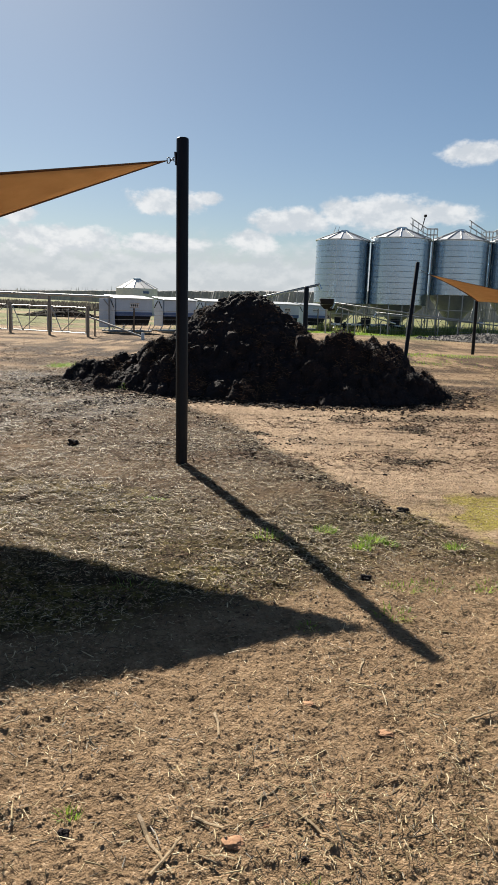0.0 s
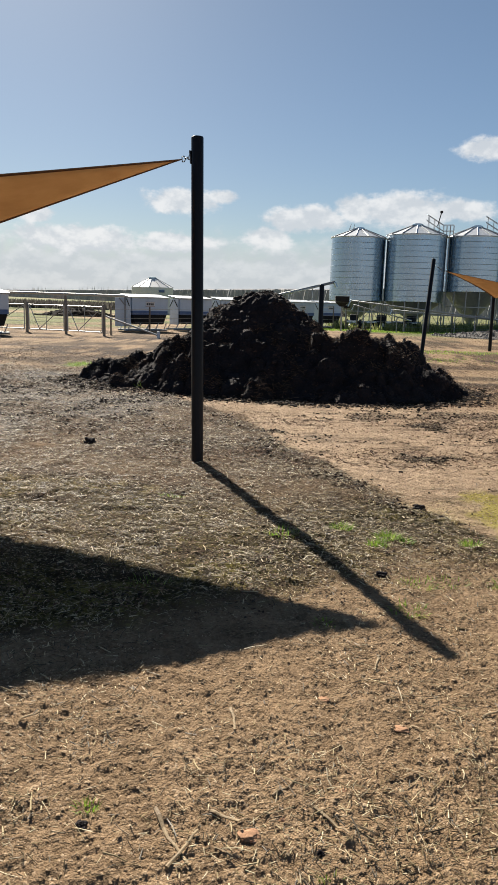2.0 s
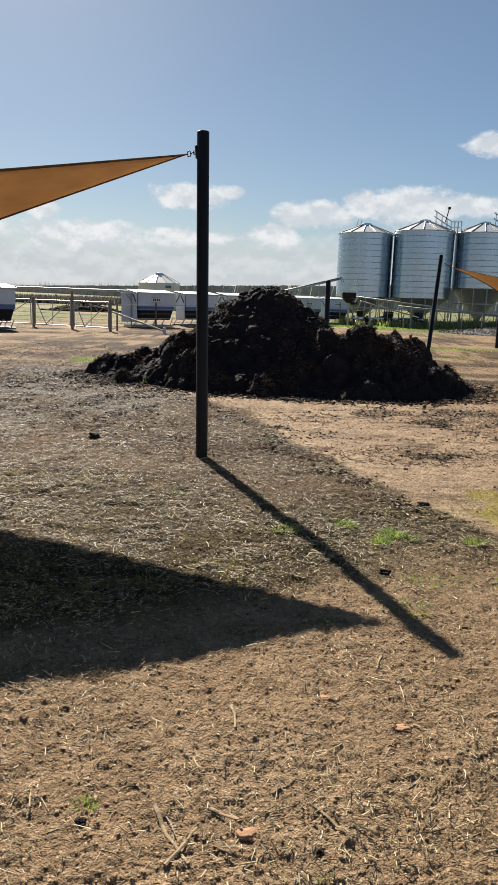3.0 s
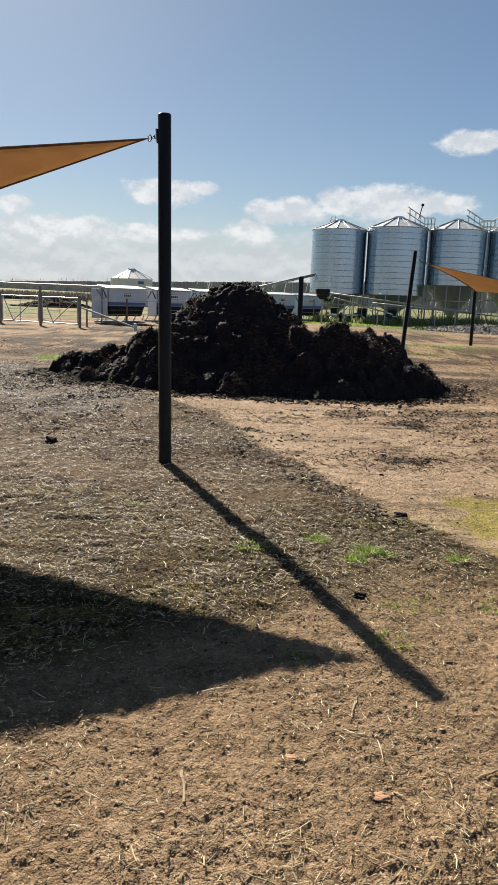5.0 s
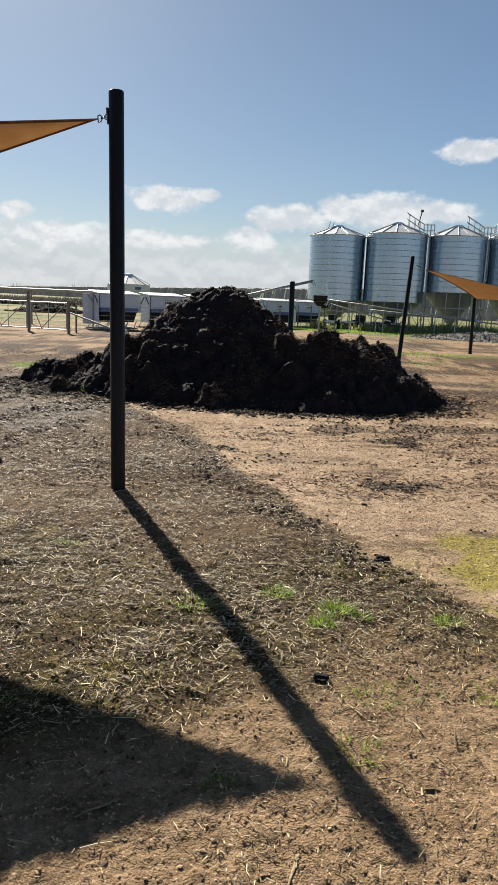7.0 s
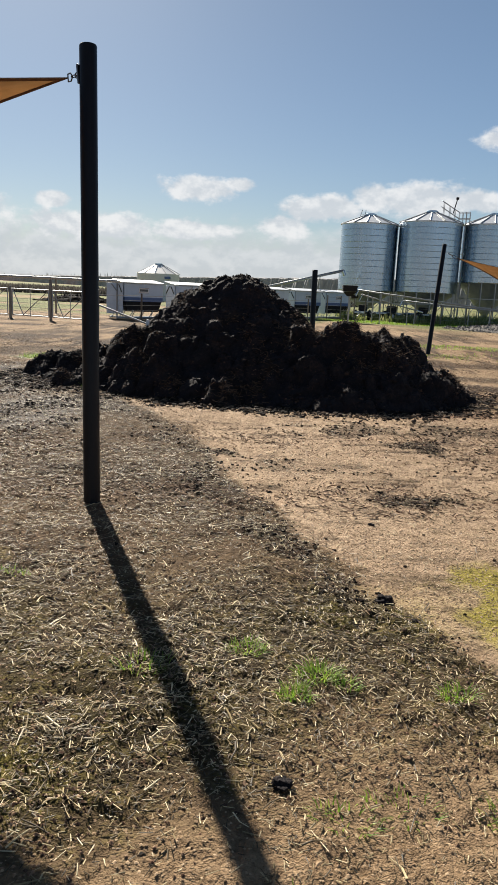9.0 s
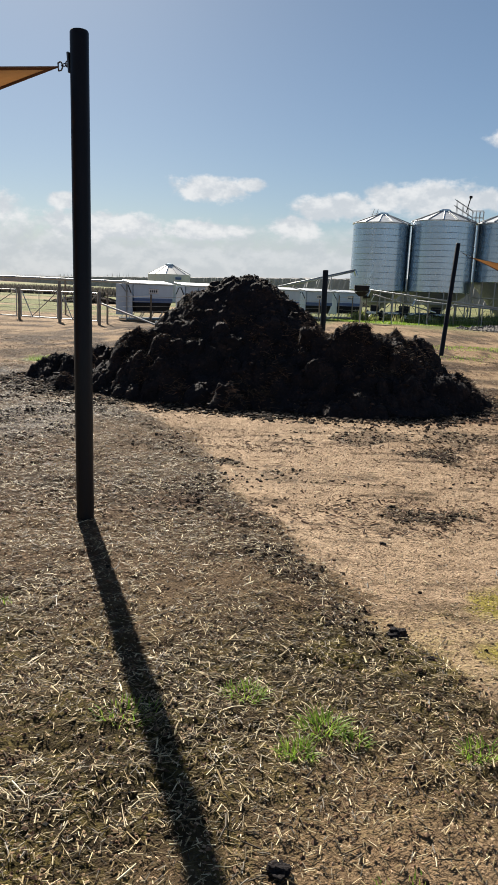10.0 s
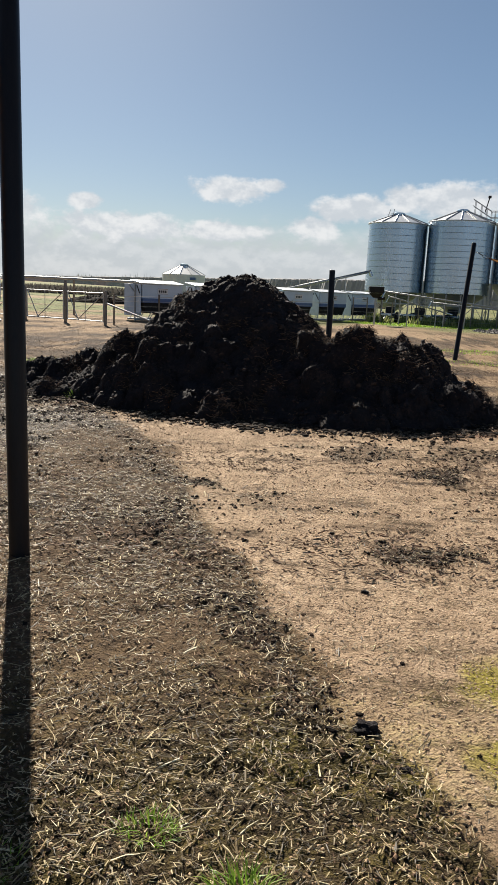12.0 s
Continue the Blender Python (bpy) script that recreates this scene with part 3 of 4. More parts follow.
n = len(x)
ribbons("scattered_straw", x, y, relief(x, y) + 0.012, RNG.uniform(0.03, 0.12, n), RNG.uniform(0.007, 0.02, n), RNG.uniform(0, 6.28, n), RNG.normal(0, 0.12, n), RNG.normal(0, 0.3, n),
        CHAFF, "thin straw scattered over the far yard", "straw")

x, y = scatter(85000, -6, 8, 1.4, 7, lambda x, y: np.clip(0.8 - 0.35 * zones(x, y)["sand"] - 0.3 * zones(x, y)["litter"], 0.1, 1) * (heap(x, y) < 0.02), 0.8)
n = len(x)
lumps("soil_crumbs", x, y, relief(x, y) + 0.0005, np.minimum(RNG.gamma(1.8, 0.0011, n) + 0.0016 + 0.0003 * y, 0.008), CRUMB, "loose crumbs of dry brown soil lying on the yard", "soil crumbs", None, 0.30)

x, y = scatter(120000, -4, 6, 4.6, 13, lambda x, y: np.clip(0.75 * zones(x, y)["sand"] * (0.3 + 0.7 * smooth(fbm(x * 0.7, y * 1.3, 1.6, 3, 98), 0.35, 0.6)), 0, 1) * (heap(x, y) < 0.0), 0.8)
n = len(x)
lumps("sand_crumbs", x, y, relief(x, y) + 0.001, np.minimum(RNG.gamma(1.6, 0.0014, n) + 0.0018 + 0.0003 * y, 0.0085), GRIT, "pinkish crumbs and grit lying on the sandy track", "soil crumbs", None, 0.4)
x, y = scatter(130000, -6, 8, 4.0, 14, lambda x, y: np.clip(1.2 * zones(x, y)["dung"] ** 1.5 + 0.5 * smooth(heap(x, y), -0.5, 0.0) + 0.003, 0, 1) * (heap(x, y) < 0.05), 0.7)
n = len(x)
lumps("dung_crumbs", x, y, relief(x, y) + 0.002, np.minimum(RNG.gamma(1.3, 0.0038, n) * (0.7 + 0.05 * y) + 0.003, 0.007 + 0.0012 * y), DUNG, "dark damp lumps of spilled compost along the track", "compost crumbs")


x, y = RNG.uniform(-4.8, 4.6, 60000), RNG.uniform(10.6, 14.5, 60000)
keep = RNG.uniform(0, 1, len(x)) < smooth(heap(x, y), np.where(x < -2, -0.25, -0.6), -0.02) ** 1.6 * (0.3 + 0.7 * smooth(fbm(x, y, 2.0, 3, 92), 0.35, 0.6))
x, y = x[keep], y[keep]
n = len(x)
lumps("heap_spill", x, y, relief(x, y) + 0.002, np.minimum(RNG.gamma(1.3, 0.009, n) + 0.005, 0.045), DUNG, "dark crumbs fallen from the compost heap", "compost crumbs", None, 0.7, 0.022)
# crumbs added to imitate the dark, shaded holes between the straws
x, y = scatter(70000, -5, 6, 3.4, 10, lambda x, y: np.clip(0.8 * zones(x, y)["litter"] * smooth(fbm(x, y, 3.0, 3, 99), 0.35, 0.6) + 0.008, 0, 1), 0.9)
n = len(x)
lumps("dark_crumbs", x, y, relief(x, y) + 0.002, np.minimum(RNG.gamma(1.3, 0.0026, n) + 0.003, 0.010), CHAFF, "dark crumbs standing in for shaded holes between the straw", "soil crumbs", None, 0.6)
x, y = scatter(95000, -7, 9, 7.0, 22, lambda x, y: np.clip((0.7 - 0.35 * zones(x, y)["sand"]) * smooth(fbm(x * 0.6, y * 1.5, 1.1, 4, 93), 0.47, 0.64) + 0.03, 0, 1) * (heap(x, y) < 0.02), 0.85)
n = len(x)
ribbons("track_debris", x, y, relief(x, y) + 0.006, RNG.gamma(2.0, 0.014, n) + 0.014, RNG.uniform(0.006, 0.016, n), RNG.normal(0, 0.9, n), RNG.normal(0, 0.25, n), RNG.normal(0, 0.45, n),
        CHAFF, "brown straw and bark debris before the heap", "debris")
x, y = scatter(60000, -7, 9, 7.5, 20, lambda x, y: np.clip((0.65 - 0.3 * zones(x, y)["sand"]) * smooth(fbm(x * 0.6, y * 1.5, 1.3, 4, 94), 0.4, 0.62) + 0.04, 0, 1) * (heap(x, y) < 0.02), 0.85)
n = len(x)
lumps("track_crumbs", x, y, relief(x, y) + 0.002, np.minimum(RNG.gamma(1.4, 0.004, n) + 0.004, 0.014), CHAFF, "trodden brown crumbs on the track before the heap", "soil crumbs", None, 0.6, 0.015)
x, y = scatter(90000, -6, 8, 3.0, 14, lambda x, y: np.clip(0.5 * smooth(fbm(x, y, 2.2, 4, 97), 0.42, 0.62) * (1 - 0.6 * zones(x, y)["sand"]) + 0.04, 0, 1) * (0.04 + 0.96 * smooth(y, 4.2, 6.0)) * (heap(x, y) < 0.02), 0.75)
n = len(x)
ribbons("brown_chaff", x, y, relief(x, y) + 0.003, RNG.gamma(2.0, 0.009, n) + 0.008, RNG.uniform(0.0015, 0.004, n) * (1 + 0.06 * y), RNG.normal(0, 0.9, n), RNG.normal(0, 0.15, n), RNG.normal(0, 0.3, n),
        CHAFF, "dark brown chaff and rotted bark over the track", "chaff")


# ---------------------------------------------------------------- compost heap
def build_heap():
    rng = np.random.default_rng(5)
    xs, ys = np.arange(-5.2, 4.8, 0.02), np.arange(11.2, 17.4, 0.02)
    X, Y = np.meshgrid(xs, ys)
    wx, wy = X + 0.22 * (fbm(X, Y, 1.3, 3, 201) - 0.5), Y + 0.3 * (fbm(X, Y, 1.3, 3, 211) - 0.5)
    H = heap(wx, wy)
    H2 = H + smooth(H, 0.0, 0.4) * 0.22 * (fbm(X, Y, 1.5, 3, 221) - 0.5)
    # slumped ledges across the slope
    T = H2 * 2.5 + 2.6 * fbm(X, Y, 1.1, 3, 271)
    fr = T - np.floor(T)
    H2 = H2 + smooth(H, 0.1, 0.4) * (1 - smooth(H, 1.3, 1.6)) * 0.26 * (smooth(fr, 0.25, 0.95) - fr)
    base = H2.copy()
    big = [(1.55, 12.9, 0.28), (2.2, 12.75, 0.2), (2.35, 12.3, 0.24), (0.9, 13.0, 0.20), (-1.2, 12.75, 0.24), (-0.4, 12.85, 0.20), (-1.9, 13.0, 0.20), (1.1, 12.45, 0.20), (2.9, 12.7, 0.2), (0.1, 13.3, 0.2), (-0.9, 13.4, 0.18)]
    big += [(a, b, c) for a, b, c in zip(rng.uniform(-2.6, 3.0, 30), rng.uniform(12.2, 13.7, 30), rng.uniform(0.10, 0.19, 30))]
    # rounded clumps sit in the slope and break it into ledges
    for size, count in ((0.24, 60), (0.15, 300), (0.085, 1100), (0.048, 3500)):
        heavy = big if size > 0.2 else []
        for cx, cy, r in [*heavy, *zip(rng.uniform(-4.6, 4.2, count), rng.uniform(11.5, 16.8, count), size * rng.uniform(0.6, 1.3, count))]:
            a, b = int((cx - xs[0]) / 0.02), int((cy - ys[0]) / 0.02)
            k = int(r / 0.02) + 1
            if a < k or b < k or a + k >= len(xs) or b + k >= len(ys) or base[b, a] < 0.02 or (size > 0.1 and base[b, a] > 0.92):
                continue
            sl = (slice(b - k, b + k + 1), slice(a - k, a + k + 1))
            q = ((X[sl] - cx) * 1.0) ** 2 + ((Y[sl] - cy) * 1.2) ** 2
            wob = 1 + 1.5 * (fbm(X[sl] + 3 * cx, Y[sl], 7.0, 3, 261) - 0.5)
            proud = (0.92 if (cx, cy, r) in big else 0.74) * (1 + 0.9 * (fbm(X[sl], Y[sl] + 3 * cy, 11.0, 3, 263) - 0.5))
            swell = np.maximum(0, 1 - q / (r * wob) ** 2)
            H2[sl] = np.maximum(H2[sl], base[sl] + (1.15 if r > 0.12 else 0.8) * proud * r * (swell * (1.6 - 0.6 * swell)) * np.where(swell > 0, 1, 0))
    H2 = H2 + smooth(H, -0.05, 0.3) * (0.10 * (fbm(X, Y, 6.0, 5, 241, 0.62) - 0.5) + 0.07 * (fbm(X, Y, 13.0, 3, 243, 0.65) - 0.5) + 0.03 * (fbm(X, Y, 24.0, 2, 245) - 0.5)) - 0.05
    nx, ny = len(xs), len(ys)
    # overhangs: the skin is pushed about sideways as well
    PX, PY = X + 0.12 * (fbm(X + H2, Y - H2, 7.0, 4, 247, 0.6) - 0.5), Y + 0.12 * (fbm(X - H2, Y + H2, 7.0, 4, 249, 0.6) - 0.5)
    v = np.stack([PX.ravel(), PY.ravel(), np.maximum(H2, -0.12).ravel()], 1)
    i = (np.arange(ny - 1)[:, None] * nx + np.arange(nx - 1)[None, :]).ravel()
    f = np.stack([i, i + 1, i + nx + 1, i + nx], 1)
    top = H2.ravel()[f].max(1)
    f = f[top > -0.04]
    body = thing("compost_heap", "large heap of dark brown-black compost and manure on bare soil", "compost heap")
    link("mound", v, f, COMPOST, body, smooth=True)

    def height(x, y):
        a = np.clip(((x - xs[0]) / 0.02).astype(int), 0, nx - 1)
        b = np.clip(((y - ys[0]) / 0.02).astype(int), 0, ny - 1)
        return H2[b, a]
    x, y = rng.uniform(-5, 4.6, 90000), rng.uniform(11.2, 16, 90000)
    h = height(x, y)
    keep = (h > -0.03) & (rng.uniform(0, 1, len(x)) < 0.25 + 0.75 * smooth(fbm(x, y, 1.4, 3, 251), 0.35, 0.6))
    x, y, h = x[keep], y[keep], h[keep]
    n = len(x)
    lumps("crumble", x, y, h + 0.005, rng.gamma(1.3, 0.0055, n) + 0.004, COMPOST_CRUMB, "crumbly dark clods of compost", "", body, 0.85, 0.026)
    x, y = rng.uniform(-4.6, 4.2, 110000), rng.uniform(11.4, 15.5, 110000)
    h = height(x, y)
    keep = (h > 0.0) & (rng.uniform(0, 1, len(x)) < 0.9 * smooth(fbm(x, y, 2.3, 3, 261) + 0.12 * smooth(x, 0.5, 1.3) * smooth(h, 0.4, 0.9), 0.50, 0.70))
    x, y, h = x[keep], y[keep], h[keep]
    n = len(x)
    prisms("fibre_litter", x, y, h + 0.02, rng.uniform(0.03, 0.13, n), rng.uniform(0.004, 0.011, n), rng.uniform(0, 6.28, n), rng.normal(0, 0.35, n), FIBRE, "stringy brown straw fibres", "", body)
    return body


COMPOST_CRUMB = island_material("compost_crumbs", ((0.0, (0.008, 0.007, 0.007)), (0.7, (0.032, 0.022, 0.019)), (1.0, (0.11, 0.068, 0.048))), 0.8, 0.2)
FIBRE = island_material("fibres", ((0.0, (0.02, 0.014, 0.01)), (0.6, (0.09, 0.058, 0.036)), (1.0, (0.36, 0.22, 0.14))), 0.75, 0.12)
build_heap()


# ---------------------------------------------------------------- shade sails and their posts
def build_post(base, top, r, label):
    base, top = Vector(base), Vector(top)
    ob = thing("shade_sail_post", label, "post", "shade sail posts")
    d = top - base
    turn = d.to_track_quat("Z", "Y").to_matrix().to_4x4()
    bm = lathe([(r, -0.35), (r, d.length - 0.012), (r - 0.004, d.length - 0.002), (0.0, d.length)], 28, Matrix.Translation(base) @ turn)
    part("shaft", bm, POST, ob, "", True)
    return ob


TIP = Vector((-0.858, 7.188, 2.874))
post = build_post((-0.655, 7.02, 0), (-0.715, 7.15, 3.07), 0.058, "tall round black steel post standing in straw-strewn soil")


def shackle_set(post_point, sail_point, name="shackle_chain", size=1.0):
    """Eye plate on the post, a link, and a bow shackle that holds the sail's corner."""
    a, b = Vector(post_point), Vector(sail_point)
    d = (b - a).normalized()
    turn = d.to_track_quat("X", "Z").to_matrix().to_4x4()
    ob = thing(name, "dull steel eye plate, link and bow shackle between post and sail", "shackle")
    L = (b - a).length
    bm = box(bmesh.new(), -0.006, 0.008, -0.022, 0.022, -0.06, 0.06, Matrix.Translation(a) @ turn, 0.003)
    part("eye_plate", bm, CHAIN, ob)
    bm = ring(bmesh.new(), Matrix.Translation(a + d * 0.024) @ turn @ pose(0, 0, 0, 90), 0.019 * size, 0.0045 * size)
    part("eye", bm, CHAIN, ob, "", True)
    bm = ring(bmesh.new(), Matrix.Translation(a + d * (L * 0.5)) @ turn @ pose(0, 0, 0, 20), L * 0.22, 0.005 * size, 0.45)
    part("link", bm, CHAIN, ob, "", True)
    bm = bmesh.new()
    q = Matrix.Translation(a + d * (L * 0.62)) @ turn
    pts = [Vector((0, 0, 0)), Vector((L * 0.16, 0, 0.028 * size)), Vector((L * 0.40, 0, 0.026 * size)), Vector((L * 0.40, 0, -0.026 * size)), Vector((L * 0.16, 0, -0.028 * size)), Vector((0, 0, 0))]
    for p0, p1 in zip(pts, pts[1:]):
        tube(bm, q @ p0, q @ p1, 0.005 * size, sides=8)
    part("bow", bm, CHAIN, ob, "", True)
    return ob


shackle_set((-0.768, 7.14, 2.885), TIP, size=0.9)


def build_sail(corners, sag, label, n=28, hem=0.042):
    """A shade sail over three or four corners, edges curved inwards, with a hem along each edge."""
    ob = thing("shade_sail", label, "shade sail", "shade sails")
    c = [Vector(p) for p in corners]
    mid = sum(c, Vector()) / len(c)

    def edge(a, b, t):
        return a.lerp(b, t) + (mid - (a + b) / 2) * sag * 4 * t * (1 - t)
    m = len(c)
    rims = [edge(c[k], c[(k + 1) % m], i / n) for k in range(m) for i in range(n)]
    rows = 9
    bm = bmesh.new()
    grid = []
    for j in range(rows):
        s = j / rows
        grid.append([bm.verts.new(p.lerp(mid, s) - Vector((0, 0, 0.05 * s * (1 - s)))) for p in rims])
    centre = bm.verts.new(mid)
    k = len(rims)
    for j in range(rows - 1):
        for i in range(k):
            bm.faces.new((grid[j][i], grid[j][(i + 1) % k], grid[j + 1][(i + 1) % k], grid[j + 1][i]))
    for i in range(k):
        bm.faces.new((grid[-1][i], grid[-1][(i + 1) % k], centre))
    cloth = part("cloth", bm, SAIL, ob, "", True)
    so = cloth.modifiers.new("thickness", "SOLIDIFY")
    so.thickness = 0.0015
    for e in range(m):
        bm = bmesh.new()
        line = rims[e * n:(e + 1) * n] + [rims[((e + 1) * n) % k]]
        prev = None
        for p in line:
            inward = (mid - p).normalized() * hem * 2
            q = [bm.verts.new(p + Vector((0, 0, 0.004))), bm.verts.new(p + inward + Vector((0, 0, 0.004))), bm.verts.new(p + inward - Vector((0, 0, 0.004))), bm.verts.new(p - Vector((0, 0, 0.004)))]
            if prev:
                for i in range(4):
                    bm.faces.new((prev[i], prev[(i + 1) % 4], q[(i + 1) % 4], q[i]))
            prev = q
        part("hem", bm, HEM, ob, "dark brown webbing hem")
    return ob


build_sail([TIP, TIP + 5.2 * Vector((-0.70, -0.68, -0.196)), TIP + 7.5 * Vector((-0.90, -0.26, -0.24)), TIP + 5.2 * Vector((-0.94, 0.12, -0.315))], 0.025,
           "tan-orange knitted shade sail stretched taut from a black post")

build_post((4.75, 22.75, 0), (5.08, 23.5, 3.05), 0.062, "leaning round black steel post at the far shade sail")
build_post((8.36, 27.85, 0), (8.30, 27.75, 2.02), 0.062, "short round black steel post under the corner of the far sail")
build_post((1.32, 18.6, 0), (1.30, 18.6, 2.05), 0.06, "short thick black post behind the compost heap")
build_sail([(5.45, 23.55, 2.70), (8.25, 27.6, 1.98), (13.5, 25.0, 1.75), (11.5, 22.0, 1.50)], 0.05, "tan-orange shade sail sagging low between far black posts", 20)
shackle_set((5.1, 23.5, 2.86), (5.45, 23.55, 2.70), "shackle_chain", 1.2)


# ---------------------------------------------------------------- silos
def build_silo(x, y, r, floor, eave, apex, ladder, label):
    ob = thing("grain_silo", label, "silo", "grain silos", m=pose(x, y, 0))
    prof, z, k = [], floor, 0
    rings = max(6, round((eave - floor) / 0.40))
    step = (eave - floor) / rings
    for k in range(rings):
        z0 = floor + k * step
        # four shallow waves of corrugation to a sheet
        prof += [(r + (0.006 if q % 2 else -0.006), z0 + step * q / 8) for q in range(8)]
        if k:
            part("seam", lathe([(r - 0.008, z0 - 0.02), (r + 0.009, z0 - 0.012), (r + 0.009, z0 + 0.012), (r - 0.008, z0 + 0.02)], 64), ZINC, ob, "", True)
    prof.append((r, eave))
    part("wall", lathe(prof, 64), ZINC, ob, "", True)
    part("eave_rim", lathe([(r - 0.02, eave - 0.03), (r + 0.07, eave - 0.02), (r + 0.075, eave + 0.02), (r - 0.02, eave + 0.03)], 64), ROOF, ob, "", True)
    cap = 0.34
    bm = lathe([(r + 0.06, eave + 0.02), (cap, apex - 0.10)], 14)
    part("roof", bm, ROOF, ob, "faceted sheet-metal cone roof")
    part("roof_cap", lathe([(cap + 0.05, apex - 0.13), (cap + 0.05, apex - 0.02), (cap - 0.05, apex + 0.03), (0, apex + 0.05)], 20), ZINC, ob)
    for i in range(14):
        a = 2 * math.pi * i / 14
        part("roof_rib", bar(((r + 0.07) * math.cos(a), (r + 0.07) * math.sin(a), eave + 0.045), ((cap) * math.cos(a), cap * math.sin(a), apex - 0.075), 0.026, sides=6), PIPE, ob)
    # hopper cone, its ring of legs and bracing
    low = 0.55
    # darker steel than the wall, standing in for shade under the silo
    part("hopper_cone", lathe([(r - 0.02, floor + 0.02), (0.22, low), (0.20, low - 0.15)], 40), DULL, ob, "hopper cone in darker steel to imitate the shade below the silo", True)
    part("outlet", box(bmesh.new(), -0.26, 0.26, -0.26, 0.26, low - 0.32, low - 0.1, None, 0.02), DARK, ob, "dark outlet slide")
    for i in range(14):
        a = 2 * math.pi * (i + 0.5) / 14
        part("leg", bar((r * 0.99 * math.cos(a), r * 0.99 * math.sin(a), -0.1), (r * 0.99 * math.cos(a), r * 0.99 * math.sin(a), floor + 0.05), 0.04, sides=8), PIPE, ob)
    for zz in (0.25, floor * 0.6):
        part("ring_beam", lathe([(r - 0.03, zz), (r + 0.03, zz), (r + 0.03, zz + 0.06), (r - 0.03, zz + 0.06), (r - 0.03, zz)], 40), PIPE, ob)
    for i in range(0, 14, 2):
        a, c = 2 * math.pi * (i + 0.5) / 14, 2 * math.pi * (i + 1.5) / 14
        part("brace", bar((r * math.cos(a), r * math.sin(a), 0.28), (r * math.cos(c), r * math.sin(c), floor * 0.6), 0.02, sides=6), PIPE, ob)
    if ladder:
        # ladder up the wall, roof ladder and guard rails at the eave
        ca, sa = math.cos(ladder), math.sin(ladder)
        out = Vector((ca, sa, 0))
        side = Vector((-sa, ca, 0))
        lad = part("ladder", bar(out * (r + 0.16) + side * 0.2 + Vector((0, 0, 0.3)), out * (r + 0.16) + side * 0.2 + Vector((0, 0, eave + 0.7)), 0.022, sides=6), PIPE, ob)
        part("stile", bar(out * (r + 0.16) - side * 0.2 + Vector((0, 0, 0.3)), out * (r + 0.16) - side * 0.2 + Vector((0, 0, eave + 0.7)), 0.022, sides=6), PIPE, lad)
        for k in range(int((eave - 0.3) / 0.3)):
            part("rung", bar(out * (r + 0.16) + side * 0.2 + Vector((0, 0, 0.5 + 0.3 * k)), out * (r + 0.16) - side * 0.2 + Vector((0, 0, 0.5 + 0.3 * k)), 0.014, sides=6), PIPE, lad)
        # rails climb beside the roof ladder; a cage stands at the eave
        at = lambda q, s, z: out * q + side * s + Vector((0, 0, z))
        slope = (apex - eave) / r
        for s in (-0.3, 0.3):
            for hgt in (0.35, 0.75):
                part("guard_rail", bar(at(r - 0.3, s, eave + hgt), at(r - 1.5, s, eave + hgt + 0.75), 0.02, sides=6), PIPE, ob)
                part("cage_rail", bar(at(r - 0.3, s, eave + hgt), at(r + 0.4, s, eave + hgt), 0.02, sides=6), PIPE, ob)
            for q in (r - 1.35, r - 0.95, r - 0.6):
                part("guard_post", bar(at(q, s, eave + slope * (r - q)), at(q, s, eave + 0.75 + 0.62 * (r - 0.3 - q)), 0.018, sides=6), PIPE, ob)
            for q in (r - 0.3, r - 0.07, r + 0.16, r + 0.4):
                part("cage_post", bar(at(q, s, eave - 0.1), at(q, s, eave + 0.75), 0.018, sides=6), PIPE, ob)
        for hgt in (0.35, 0.75):
            part("cage_rail", bar(at(r + 0.4, -0.3, eave + hgt), at(r + 0.4, 0.3, eave + hgt), 0.02, sides=6), PIPE, ob)
    return ob


build_silo(6.34, 54.9, 1.95, 1.85, 6.30, 7.05, None, "round galvanised corrugated grain silo with a cone roof")
end_silo = [o for o in bpy.data.objects if o.name.startswith("grain_silo")][0]
for dx, lean in ((-0.75, 0.30), (-0.45, 0.22)):
    part("roof_rod", bar((dx, 0.3, 6.75), (dx + lean * 0.6, 0.3, 7.35), 0.018, sides=6), PIPE, end_silo)
part("roof_rod", bar((-0.75, 0.3, 6.98), (-0.2, 0.3, 7.12), 0.014, sides=6), PIPE, end_silo)
build_silo(10.35, 54.0, 2.09, 1.88, 6.48, 7.32, -0.3, "round galvanised grain silo with a roof ladder and guard rails")
build_silo(14.60, 54.2, 2.04, 2.68, 6.48, 7.32, -0.3, "round galvanised grain silo on tall legs above a hopper cone")
build_silo(18.85, 54.4, 2.08, 2.9, 6.55, 7.4, 2.9, "round galvanised grain silo at the end of the row")
second_silo = [o for o in bpy.data.objects if o.name.startswith("grain_silo")][1]
mast = part("mast", bar((1.35, -0.2, 7.2), (1.55, -0.2, 8.1), 0.035, sides=8), DARK, second_silo, "dark lamp mast")
part("lamp_head", box(bmesh.new(), 1.47, 1.65, -0.28, -0.12, 8.08, 8.24, None, 0.02), DARK, mast)
tank = thing("water_tank", "squat pale round steel tank with a faceted cone roof", "tank", m=pose(-12.65, 80, 0))
part("wall", lathe([(2.2, 0)] + [q for k in range(9) for q in ((2.2, 0.31 * k + 0.02), (2.215, 0.31 * k + 0.15), (2.2, 0.31 * k + 0.29))], 56), WHITE, tank, "", True)
part("roof", lathe([(2.27, 2.78), (0.35, 3.76)], 12), WHITE, tank)
part("roof_cap", lathe([(0.4, 3.72), (0.4, 3.85), (0, 3.9)], 16), ZINC, tank)
